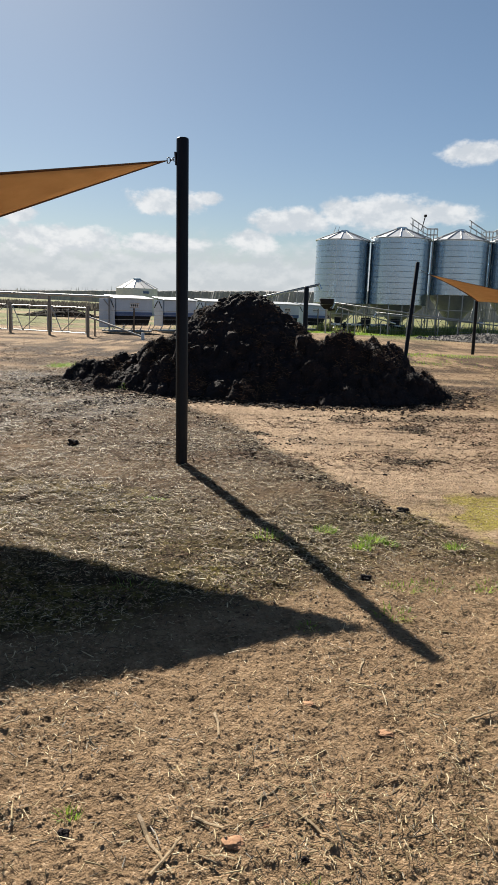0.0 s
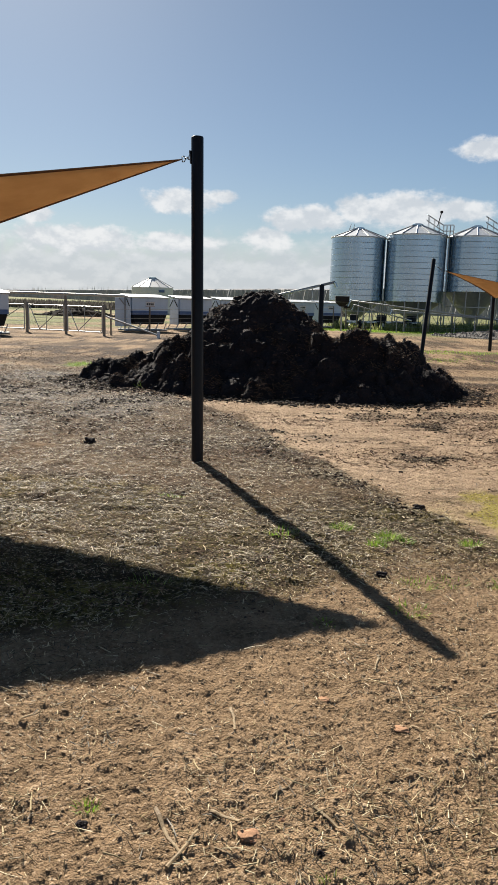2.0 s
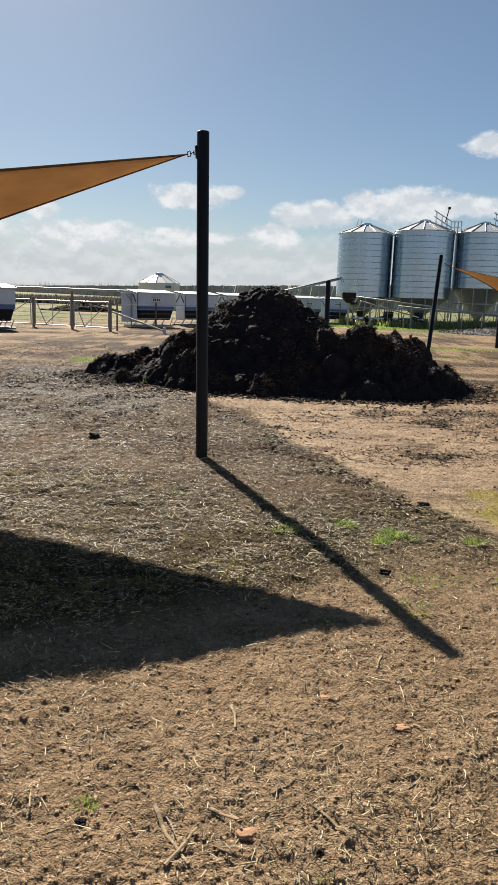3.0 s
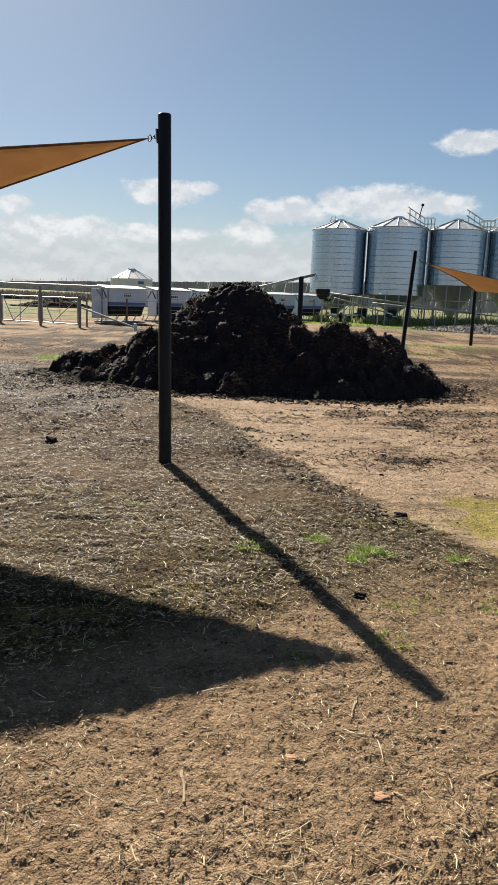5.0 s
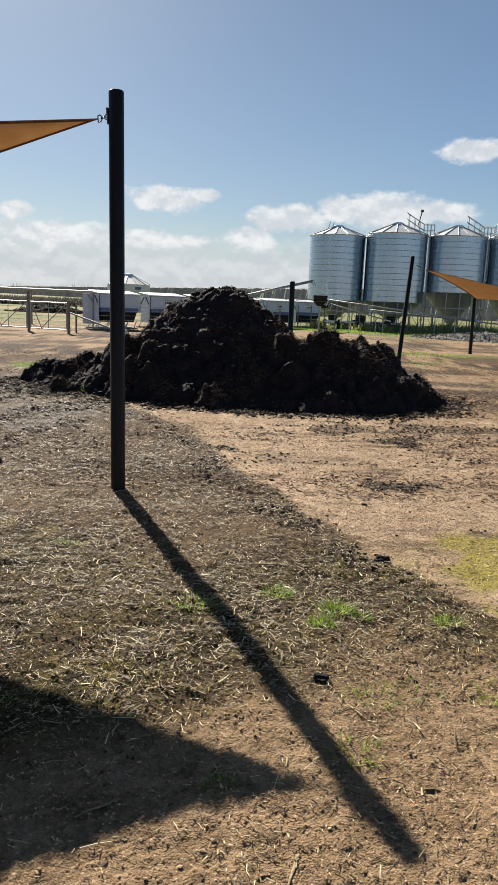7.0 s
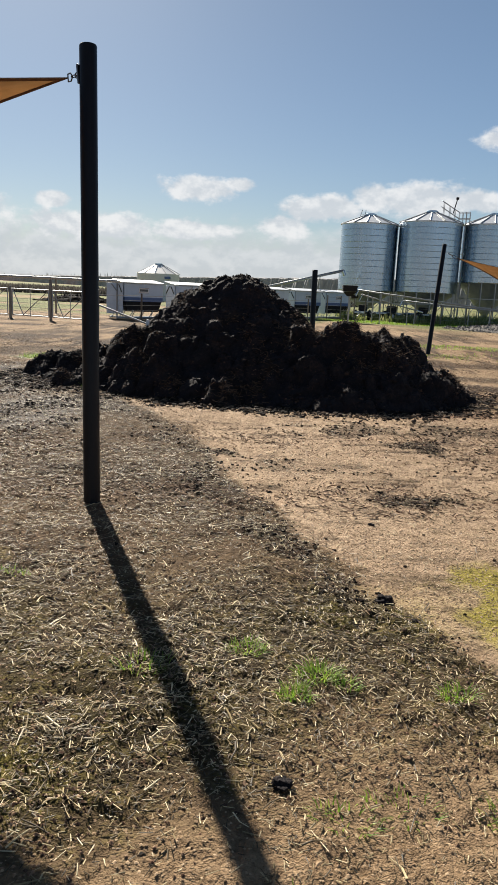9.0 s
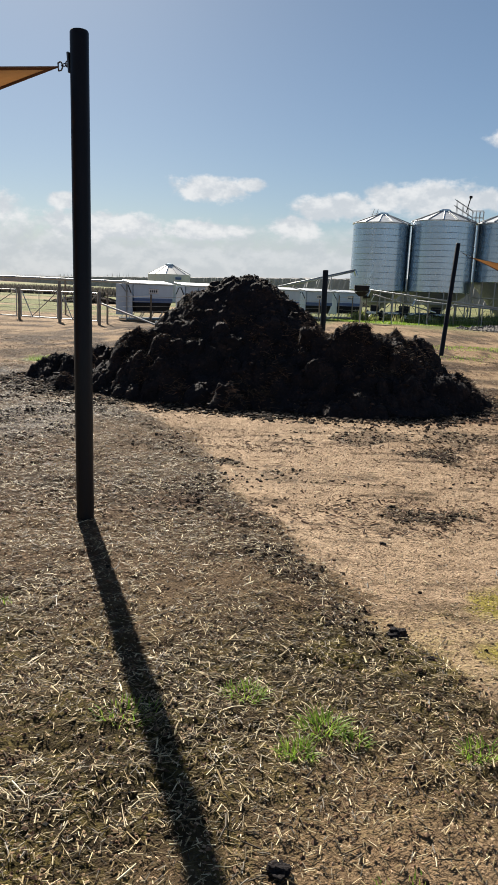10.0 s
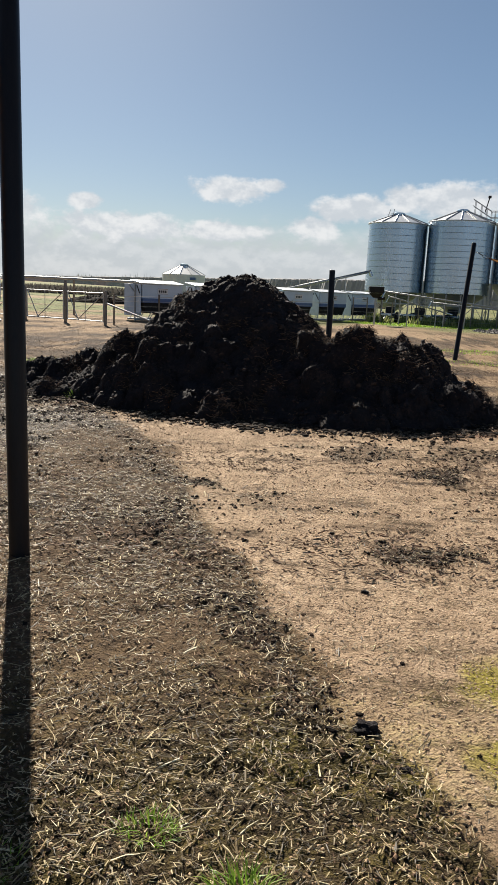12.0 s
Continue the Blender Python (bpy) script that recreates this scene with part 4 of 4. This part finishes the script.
for i in range(12):
    a = 2 * math.pi * i / 12
    part("roof_rib", bar((2.28 * math.cos(a), 2.28 * math.sin(a), 2.80), (0.36 * math.cos(a), 0.36 * math.sin(a), 3.78), 0.02, sides=6), PIPE, tank)
part("sign", box(bmesh.new(), 0.85, 1.55, -1.98, -1.6, 2.25, 2.5, None, 0.0), BLUE, tank, "small dark blue maker's plate")


# ---------------------------------------------------------------- stock feeders in a row
def build_feeder(x, y, turn):
    ob = thing("stock_feeder", "pale grey-blue sheet-metal stock feeder with a dark trough on skids", "feeder", "stock feeders", m=pose(x, y, 0, 0, 0, turn))
    L, D = 2.05, 0.85
    bm = box(bmesh.new(), 0.03, L, 0, D, 0.98, 1.60, None, 0.02)
    part("bin", bm, PALE, ob)
    part("band", box(bmesh.new(), 0.05, L - 0.02, -0.012, D + 0.012, 0.80, 0.99, None, 0.004), BLUE, ob, "dark blue lower band")
    part("trough", box(bmesh.new(), 0.08, L - 0.05, 0.03, D - 0.03, 0.34, 0.80, None, 0.02, 0.86), DARK, ob, "black shaded trough")
    bm = box(bmesh.new(), -0.10, L + 0.04, -0.10, D + 0.10, -0.02, 0.02, Matrix.Translation((0, 0, 1.70)) @ pose(0, 0.42, 0) @ pose(0, 0, 0, 7) @ pose(0, -0.42, 0), 0.01)
    part("lid", bm, ROOF, ob, "bright sheet-metal lid")
    part("end_sheet", box(bmesh.new(), -0.06, -0.03, 0.02, D - 0.02, 0.30, 1.60, None, 0.006), PALE, ob)
    for yy in (0.06, D - 0.06):
        part("brace", bar((-0.08, yy, 1.20), (-0.07, yy + (0.3 if yy < 0.5 else -0.3), 1.55), 0.022, sides=6), DARK, ob)
        part("skid", bar((-0.3, yy, 0.06), (L, yy, 0.06), 0.045, sides=8), PIPE, ob)
        for k in range(5):
            xx = -0.2 + k * (L / 4)
            part("strut", bar((xx, yy, 0.06), (min(xx + 0.22, L - 0.05), yy, 0.40), 0.022, sides=6), PIPE, ob)
    plate = part("sign", box(bmesh.new(), 0.78, 1.28, -0.014, -0.004, 1.20, 1.42, None, 0.002), WHITE, ob, "pale name plate with a dark border")
    for k in range(4):
        part("bar", box(bmesh.new(), 0.83 + 0.105 * k, 0.90 + 0.105 * k, -0.020, -0.015, 1.26, 1.36), DARK, plate)
    for z0 in (1.195, 1.41):
        part("border", box(bmesh.new(), 0.77, 1.29, -0.020, -0.0145, z0, z0 + 0.015), STONE, plate)
    return ob


ROW = Vector((0.6, 0.8, 0))
ROW_TURN = 40.0
first = build_feeder(-6.6, 35.4, ROW_TURN)
for k in range(1, 6):
    copy_thing(first, pose(-6.6 + 3.3 * k * 0.6, 35.4 + 3.3 * k * 0.8, 0, 0, 0, ROW_TURN))
copy_thing(first, pose(-11.95, 28.0, 0, 0, 0, ROW_TURN))
baffle = thing("sheet_panel", "pale upright sheet panel on a dark braced post beside the feeder", "panel", m=pose(-7.0, 35.75, 0, 0, 0, 8))
part("sheet", box(bmesh.new(), -0.46, 0.30, -0.012, 0.012, 0.22, 1.60, None, 0.006), PALE, baffle)
part("post", bar((0.02, -0.05, -0.1), (0.02, -0.05, 1.62), 0.035, sides=8), DULL, baffle, "dark post")
for dx in (-0.26, 0.26):
    part("brace", bar((0.02, -0.05, 1.22), (0.02 + dx, -0.05, 1.56), 0.024, sides=6), DULL, baffle)


# ---------------------------------------------------------------- gates and fences
def build_fence_post(x, y, h, r=0.06, mat=None, label="round grey steel gate post"):
    ob = thing("fence_post", label, "post", "fence posts", m=pose(x, y, 0))
    part("shaft", lathe([(r, -0.2), (r, h - 0.02), (r * 0.8, h), (0, h + 0.005)], 14), mat or OLD_WOOD, ob, "", True)
    return ob


def build_gate(a, b, top, braced=True):
    a, b = Vector((*a, 0)), Vector((*b, 0))
    ob = thing("farm_gate", "closed galvanised pipe farm gate with diagonal braces and wire infill", "gate", "farm gates")
    d = (b - a)
    a, b = a + d * 0.05, b - d * 0.05
    at = lambda t, z: a.lerp(b, t) + Vector((0, 0, z))
    for nm, p, q, r in (("top_rail", at(0, top), at(1, top), 0.026), ("bottom_rail", at(0, 0.14), at(1, 0.14), 0.022), ("stile", at(0, 0.12), at(0, top), 0.024), ("stile", at(1, 0.12), at(1, top), 0.024),
                        ("brace", at(0.02, top - 0.02), at(0.3, 0.16), 0.018), ("brace", at(0.3, 0.16), at(0.98, top - 0.04), 0.018), ("upright", at(0.5, 0.14), at(0.5, top), 0.014)):
        part(nm, bar(p, q, r, sides=8), PIPE, ob)
    for k in range(5):
        part("wire", bar(at(0, 0.3 + 0.17 * k), at(1, 0.3 + 0.17 * k), 0.005, sides=4), PIPE, ob)
    return ob


GP = [(-13.2, 32.9), (-10.55, 32.0), (-8.62, 31.2), (-6.82, 30.45)]
for (px, py), h in zip(GP, (1.3, 1.30, 1.62, 1.28)):
    build_fence_post(px, py, h, 0.06)
for p, q in zip(GP, GP[1:]):
    build_gate(p, q, 1.18)
build_fence_post(-4.45, 29.75, 0.28, 0.07, WHITE, "short pale stub post with a strut")
strut = thing("fence_strut", "sloping galvanised strut pipe from gate post to stub", "strut")
part("pipe", bar((-6.78, 30.43, 0.82), (-4.47, 29.76, 0.12), 0.035), PIPE, strut)


def build_wire_run(points, heights, post_h, label, every=3.0, r=0.035):
    """A stock fence: posts at even steps along a line, wires between."""
    ob = thing("wire_fence", label, "fence", "wire fences")
    for p, q in zip(points, points[1:]):
        p, q = Vector((*p, 0)), Vector((*q, 0))
        k = max(1, round((q - p).length / every))
        for i in range(k + 1):
            c = p.lerp(q, i / k)
            part("post", bar(c - Vector((0, 0, 0.2)), c + Vector((0, 0, post_h)), r, sides=8), OLD_WOOD, ob)
        for z in heights:
            part("wire", bar(p + Vector((0, 0, z)), q + Vector((0, 0, z)), 0.006 if z != heights[-1] else 0.012, sides=5), PIPE, ob)
    return ob


build_wire_run([(-6.7, 31.2), (-5.4, 33.4), (2.0, 43.2)], (0.3, 0.5, 0.7, 0.9, 1.1), 1.2, "thin stock fence of wires on weathered posts before the feeders", 3.6, 0.04)
build_wire_run([(5.4, 45.6), (22.0, 47.6)], (0.3, 0.6, 0.9, 1.15), 1.25, "wire fence on thin posts in the grass before the silos", 1.5, 0.03)
build_wire_run([(3.3, 47.4), (4.9, 47.0)], (0.35, 0.6, 0.85, 1.1, 1.35), 1.45, "short rail panel at the end of the feeder row", 0.8, 0.035)

beam = thing("long_pipe", "long galvanised pipe carried level on posts beyond the gates", "pipe")
part("pipe", bar((-24.0, 39.0, 1.74), (-6.4, 37.6, 1.68), 0.06), DULL, beam)
for k in range(2):
    part("support", bar((-22.5 + 12 * k, 38.9 - 0.96 * k, -0.1), (-22.5 + 12 * k, 38.9 - 0.96 * k, 1.70), 0.045), OLD_WOOD, beam)


# ---------------------------------------------------------------- clutter before and below the silos
def build_auger(a, b, r, label, legs=()):
    ob = thing("grain_auger", label, "auger", "grain augers")
    part("tube", bar(a, b, r, sides=16), DULL, ob, "", True)
    a, b = Vector(a), Vector(b)
    d = (b - a).normalized()
    part("spout", bar(b - d * 0.05, b + d * 0.1 - Vector((0, 0, 0.35)), r * 1.1), ZINC, ob)
    part("intake", bar(a - d * 0.25, a + d * 0.1, r * 1.35), ZINC, ob)
    for t in legs:
        p = a.lerp(b, t)
        part("leg", bar((p.x, p.y, -0.1), p, 0.03, sides=8), PIPE, ob)
    return ob


build_auger((-1.0, 50.0, 1.66), (4.4, 50.6, 3.05), 0.09, "long inclined grain auger tube beside the end silo", (0.42, 0.72))
build_auger((13.6, 44.4, 0.95), (4.75, 44.0, 1.82), 0.045, "pale auger tube sloping along the silo fence", (0.15, 0.5, 0.85))
build_auger((8.4, 44.9, 0.78), (5.0, 44.3, 1.58), 0.035, "thin auger tube sloping towards a black funnel", (0.2, 0.8))
build_auger((15.5, 46.4, 0.8), (7.5, 45.6, 1.35), 0.035, "pale conveyor tube resting behind the wire fence", (0.1, 0.5, 0.9))

funnel = thing("feed_funnel", "black plastic feed funnel on a thin pipe stand", "funnel", m=pose(4.35, 44.6, 0))
part("bin", box(bmesh.new(), -0.42, 0.42, -0.32, 0.32, 1.72, 2.06, None, 0.03, 0.92), DARK, funnel)
part("throat", box(bmesh.new(), -0.38, 0.38, -0.28, 0.28, 1.45, 1.71, None, 0.01, 0.35), DARK, funnel)
part("stand", bar((0.02, 0, -0.1), (0.0, 0, 1.47), 0.05), PIPE, funnel)
part("motor", bar((0.12, 0, 1.42), (0.5, 0.05, 1.46), 0.09), DARK, funnel)


def build_wheel_cart(x, y, turn):
    ob = thing("auger_cart", "small steel cart with two black tyres among weeds", "cart", "auger carts", m=pose(x, y, 0, 0, 0, turn))
    part("deck", box(bmesh.new(), -0.9, 0.9, -0.35, 0.35, 0.42, 0.55, None, 0.02), ZINC, ob)
    part("engine", box(bmesh.new(), 0.1, 0.6, -0.25, 0.25, 0.56, 0.95, None, 0.05), DARK, ob)
    part("drawbar", bar((-0.9, 0, 0.48), (-1.7, 0, 0.25), 0.04), PIPE, ob)
    for s in (-0.45, 0.45):
        w = part("wheel", lathe([(0.12, -0.07), (0.28, -0.08), (0.32, -0.04), (0.32, 0.04), (0.28, 0.08), (0.12, 0.07)], 20, pose(0.2, s, 0.32, 90)), DARK, ob, "black tyre", True)
        part("rim", lathe([(0.0, -0.03), (0.12, -0.04), (0.13, 0.04), (0.0, 0.03)], 14, pose(0.2, s, 0.32, 90)), WHITE, w)
    return ob


c0 = build_wheel_cart(7.2, 49.6, 20)
copy_thing(c0, pose(9.3, 50.2, 0, 0, 0, -35))
copy_thing(c0, pose(5.6, 49.2, 0, 0, 0, 75))


# ---------------------------------------------------------------- grass and weeds
def blades(x, y, z, length, lean, width, yaw, curl, parts=3):
    """Curved tapering blades, three-part strips with a fold."""
    n = len(x)
    d = np.stack([np.cos(yaw), np.sin(yaw), np.zeros(n)], 1)
    s = np.stack([-np.sin(yaw), np.cos(yaw), np.zeros(n)], 1)
    pts, p = [], np.stack([x, y, z], 1)
    ang = lean.copy()
    for k in range(parts + 1):
        w = width * (1 - (k / parts) ** 1.5) * 0.5 + 0.0002
        pts += [p - s * w[:, None], p + s * w[:, None]]
        p = p + (length / parts)[:, None] * (np.cos(ang)[:, None] * np.array([0, 0, 1.0]) + np.sin(ang)[:, None] * d)
        ang = ang + curl
    v = np.stack(pts, 1).reshape(-1, 3)
    b = np.arange(n)[:, None] * (2 * parts + 2)
    f = np.concatenate([b + np.array([2 * k, 2 * k + 1, 2 * k + 3, 2 * k + 2]) for k in range(parts)])
    return v, f


def build_tuft(px, py, rad, n, h, label):
    a, q = RNG.uniform(0, 6.28, n), rad * np.sqrt(RNG.uniform(0, 1, n))
    x, y = px + q * np.cos(a) * 1.5, py + q * np.sin(a)
    lean = RNG.uniform(0.1, 1.1, n)
    v, f = blades(x, y, relief(x, y) - 0.004, RNG.uniform(0.5, 1.2, n) * h, lean, RNG.uniform(0.003, 0.006, n), a + RNG.normal(0, 0.7, n), RNG.uniform(0.1, 0.5, n))
    ob = thing("grass_tuft", label, "grass tuft", "grass tufts")
    tagged(link("foliage", v, f, GRASS, ob), kind="stuff")
    return ob


SMALL, LARGE = "small bright green grass tuft growing through straw", "full bright green grass tuft growing through straw"
for px, py, rad, n, h in ((0.57, 4.95, 0.06, 120, 0.06), (0.87, 4.76, 0.055, 150, 0.08), (0.77, 4.60, 0.045, 110, 0.07), (0.98, 4.70, 0.035, 60, 0.05), (0.15, 4.74, 0.08, 110, 0.05),
                          (1.42, 4.68, 0.055, 110, 0.06), (1.1, 4.02, 0.09, 60, 0.04), (0.92, 3.95, 0.07, 60, 0.045), (0.80, 3.58, 0.07, 70, 0.05), (1.45, 4.03, 0.08, 70, 0.045),
                          (-0.72, 5.67, 0.07, 60, 0.045), (-0.51, 1.97, 0.025, 40, 0.035), (-0.62, 3.80, 0.08, 40, 0.04), (0.34, 3.36, 0.05, 35, 0.035), (0.24, 1.70, 0.03, 30, 0.03)):
    build_tuft(px, py, rad, n, h, LARGE if n > 105 else SMALL)
for px, py in ((-4.45, 16.9), (-4.3, 17.3)):
    build_tuft(px, py, 0.2, 170, 0.12, "patch of short green grass beside the compost heap")
build_tuft(-2.15, 12.75, 0.10, 60, 0.16, "small green weed at the foot of the compost heap")


def build_weeds(name, n, x0, x1, y0, y1, tall, wide, label, clump):
    x, y = RNG.uniform(x0, x1, n), RNG.uniform(y0, y1, n)
    c = fbm(x, y, clump, 3, 301)
    keep = RNG.uniform(0, 1, n) < smooth(c, 0.36, 0.62)
    x, y, c = x[keep], y[keep], c[keep]
    k = len(x)
    v, f = blades(x, y, np.zeros(k) - 0.02, RNG.uniform(0.4, 1.2, k) * tall * (0.35 + 1.2 * c), RNG.uniform(0, 0.7, k), RNG.uniform(0.6, 1.4, k) * wide, RNG.uniform(0, 6.28, k), RNG.uniform(0, 0.5, k))
    return tagged(link(name, v, f, WEED if tall > 0.2 else GRASS), label, "weeds", kind="stuff")


build_weeds("weeds", 26000, 4.2, 26.0, 47.4, 53.0, 0.62, 0.05, "rank green weeds and long grass along the silo fence", 0.7)
build_weeds("yard_weeds", 9000, 3.6, 12.0, 20.5, 27.0, 0.07, 0.022, "sparse low green weeds across the far yard", 0.45)
build_weeds("mown_grass", 30000, 2.5, 30.0, 44.0, 47.6, 0.10, 0.03, "bright green short grass strip before the silos", 0.5)


# ---------------------------------------------------------------- gravel and heaps in the middle distance
def build_mound(name, px, py, rx, ry, h, mat, label, category, seed):
    n = 60
    u = np.linspace(-1.1, 1.1, n)
    U, V = np.meshgrid(u, u)
    H = h * np.clip(1 - np.hypot(U, V), 0, 1) ** 0.8 + 0.25 * h * (fbm(U, V, 5, 4, seed) - 0.5) * (np.hypot(U, V) < 1) - 0.02
    v = np.stack([(px + U * rx).ravel(), (py + V * ry).ravel(), H.ravel()], 1)
    i = (np.arange(n - 1)[:, None] * n + np.arange(n - 1)[None, :]).ravel()
    f = np.stack([i, i + 1, i + n + 1, i + n], 1)
    ob = thing(name, label, category)
    link("body", v, f, mat, ob, smooth=True)
    k = 5000
    a, q = RNG.uniform(0, 6.28, k), np.sqrt(RNG.uniform(0, 1, k)) * 1.15
    uu, vv = q * np.cos(a), q * np.sin(a)
    hh = np.maximum(h * np.clip(1 - np.hypot(uu, vv), 0, 1) ** 0.8 - 0.02, 0)
    lumps("rubble", px + uu * rx, py + vv * ry, hh, RNG.gamma(1.5, 0.02, k) + 0.015, mat, "", "", ob, 0.75, 1.0)
    return ob


build_mound("gravel_heap", 13.4, 42.0, 3.6, 3.4, 0.42, GRAVEL, "low spread heap of grey gravel at the edge of the grass", "gravel heap", 401)
build_mound("rubble_heap", 14.6, 41.4, 1.3, 0.9, 0.62, DUNG, "small dark heap of wet rubble beside the gravel", "rubble heap", 411)
build_mound("manure_heap", -15.8, 61.0, 3.2, 1.6, 0.75, DUNG, "low dark manure heap in the green paddock", "manure heap", 421)


# ---------------------------------------------------------------- distance: vineyard and the plantation line
def build_plantation():
    """A straight line of trees that comes nearer towards the silos, with a feathered top."""
    a, b = np.array([-420.0, 985.0]), np.array([120.0, -20.0])
    n = 2600
    t = np.linspace(0, 1, n)
    way = (b - a) / np.linalg.norm(b - a)
    side = np.array([way[1], -way[0]])
    h = 5.1 + 0.35 * (fbm(t * 1000, t * 0, 0.35, 3, 501) - 0.5) + 0.2 * RNG.uniform(-0.5, 0.5, n)
    rows = []
    for off, k in ((-3.0, 0.0), (-2.6, 0.55), (-1.6, 0.96), (0.0, 1.0), (1.6, 0.96), (3.0, 0.0)):
        o = off + 0.8 * RNG.uniform(-0.5, 0.5, n)
        c = a[None] + t[:, None] * (b - a)[None] + o[:, None] * side[None]
        rows.append(np.column_stack([c, h * k]))
    v = np.stack(rows, 1).reshape(-1, 3)
    i = (np.arange(n - 1)[:, None] * 6 + np.arange(5)[None, :]).ravel()
    f = np.stack([i, i + 1, i + 7, i + 6], 1)
    f = f[v[f[:, 0], 1] > 75]
    tagged(link("plantation", v, f, HAZY_TREE), "long even line of trees on the horizon, greyed to imitate haze", "trees", kind="stuff")
    m = 150
    x = np.interp(RNG.uniform(0, 1, m), [0, 1], [-300, -70]) + RNG.normal(0, 4, m)
    y = 262 + (x + 30) * (-302.0 / 163.0) + 25
    h = RNG.uniform(6.0, 8.2, m)
    v1, f1 = blades(x, y, np.zeros(m), h, RNG.normal(0, 0.05, m), RNG.uniform(0.5, 1.2, m), RNG.uniform(0, 6.28, m), RNG.normal(0, 0.04, m), 4)
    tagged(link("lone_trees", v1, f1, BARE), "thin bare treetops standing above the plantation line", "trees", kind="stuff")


build_plantation()


def build_vines():
    xs, ys, hs = [], [], []
    for row in range(7):
        x = RNG.uniform(-75, 12, 1500)
        xs.append(x)
        ys.append(96 + 9 * row + 0.1 * x + RNG.normal(0, 0.25, 1500))
        hs.append(RNG.uniform(0.6, 1.1, 1500))
    x, y, h = np.concatenate(xs), np.concatenate(ys), np.concatenate(hs)
    n = len(x)
    v, f = blades(x, y, np.zeros(n), h, RNG.normal(0, 0.25, n), RNG.uniform(0.12, 0.35, n), RNG.uniform(0, 6.28, n), RNG.normal(0, 0.2, n))
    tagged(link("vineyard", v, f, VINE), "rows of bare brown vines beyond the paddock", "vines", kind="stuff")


build_vines()


# ---------------------------------------------------------------- sticks and stones near the camera
def build_stick(a, b, r, seed):
    rng = np.random.default_rng(seed)
    n, k = 7, 7
    bm = bmesh.new()
    a, b = np.array(a), np.array(b)
    d = (b - a) / np.linalg.norm(b - a)
    s = np.array([-d[1], d[0]])
    L = np.linalg.norm(b - a)
    rows = []
    for i in range(n):
        t = i / (n - 1)
        c = a + (b - a) * t + s * L * (0.025 * math.sin(3 * t + seed) + rng.normal(0, 0.006))
        z = float(relief(np.array([c[0]]), np.array([c[1]]))[0]) + r * 0.7 + 0.012 * t * (seed % 3)
        rr = r * (1.0 - 0.45 * t) * rng.uniform(0.85, 1.15)
        rows.append([bm.verts.new((c[0] + s[0] * rr * math.cos(w) * 1.1, c[1] + s[1] * rr * math.cos(w) * 1.1, z + rr * 0.7 * math.sin(w))) for w in (2 * math.pi * j / k for j in range(k))])
    for lo, hi in zip(rows, rows[1:]):
        for j in range(k):
            bm.faces.new((lo[j], lo[(j + 1) % k], hi[(j + 1) % k], hi[j]))
    bm.faces.new(rows[0][::-1])
    bm.faces.new(rows[-1])
    ob = part("stick", bm, BARK)
    return tagged(ob, "dry broken straw-coloured stick lying on bare soil", "stick", "loose sticks")


STICKS = [(-0.30, 1.98, -0.16, 1.74, 9), (-0.23, 1.73, -0.15, 1.88, 8), (-0.12, 1.98, -0.03, 1.91, 8), (-0.09, 2.58, -0.07, 2.41, 8), (0.20, 2.01, 0.30, 1.88, 6), (0.60, 2.50, 0.67, 2.42, 4),
          (0.57, 3.10, 0.53, 2.94, 6), (0.53, 2.24, 0.61, 2.17, 4), (-0.88, 2.42, -0.80, 2.45, 6), (0.07, 2.07, 0.15, 2.14, 5), (0.89, 2.57, 1.01, 2.63, 7), (-0.90, 3.24, -0.78, 3.19, 5), (-0.10, 3.19, 0.02, 3.28, 5)]
for k, (ax, ay, bx, by, r) in enumerate(STICKS):
    build_stick((ax, ay), (bx, by), r * 0.00085, k + 3)


def build_stone(px, py, size, mat, label, category, seed, flat=0.55):
    rng = np.random.default_rng(seed)
    bm = bmesh.new()
    bmesh.ops.create_icosphere(bm, subdivisions=4, radius=1.0)
    off = Vector(rng.uniform(-50, 50, 3))
    z = float(relief(np.array([px]), np.array([py]))[0])
    for v in bm.verts:
        k = 1 + 0.5 * noise.noise(v.co * 1.3 + off) + 0.3 * noise.noise(v.co * 3.5 + off) + 0.18 * noise.noise(v.co * 8.0 + off)
        v.co = Vector((px + v.co.x * size * k * 1.15, py + v.co.y * size * k, z + (v.co.z * flat + (0.02 if mat is STONE else 0.2)) * size * k))
    ob = part("stone" if mat is STONE else "clod", bm, mat, None, "", True)
    return tagged(ob, label, category, "loose stones" if mat is STONE else "loose clods")


# the last one stands in for a tan, stick-like bit of soil
for k, (px, py, s) in enumerate(((0.0, 1.88, 0.026), (0.56, 2.48, 0.022), (0.28, 2.66, 0.018), (0.10, 1.97, 0.011), (0.30, 2.10, 0.011))):
    build_stone(px, py, s, STONE, "rusty red-brown ironstone pebble half sunk in soil", "stone", 20 + k, 0.22)
# the first one is a dark lump standing in for a shaded hollow
for k, (px, py, s) in enumerate(((0.21, 1.82, 0.010), (-0.51, 1.89, 0.016), (-1.89, 7.72, 0.05), (0.724, 4.08, 0.026), (1.25, 5.58, 0.036), (1.37, 5.36, 0.015), (1.33, 6.87, 0.017))):
    build_stone(px, py, s, COMPOST, "dark damp clod of compost on the yard, the smallest standing in for a hollow", "clod", 40 + k, 0.95 if s > 0.04 else 0.6)
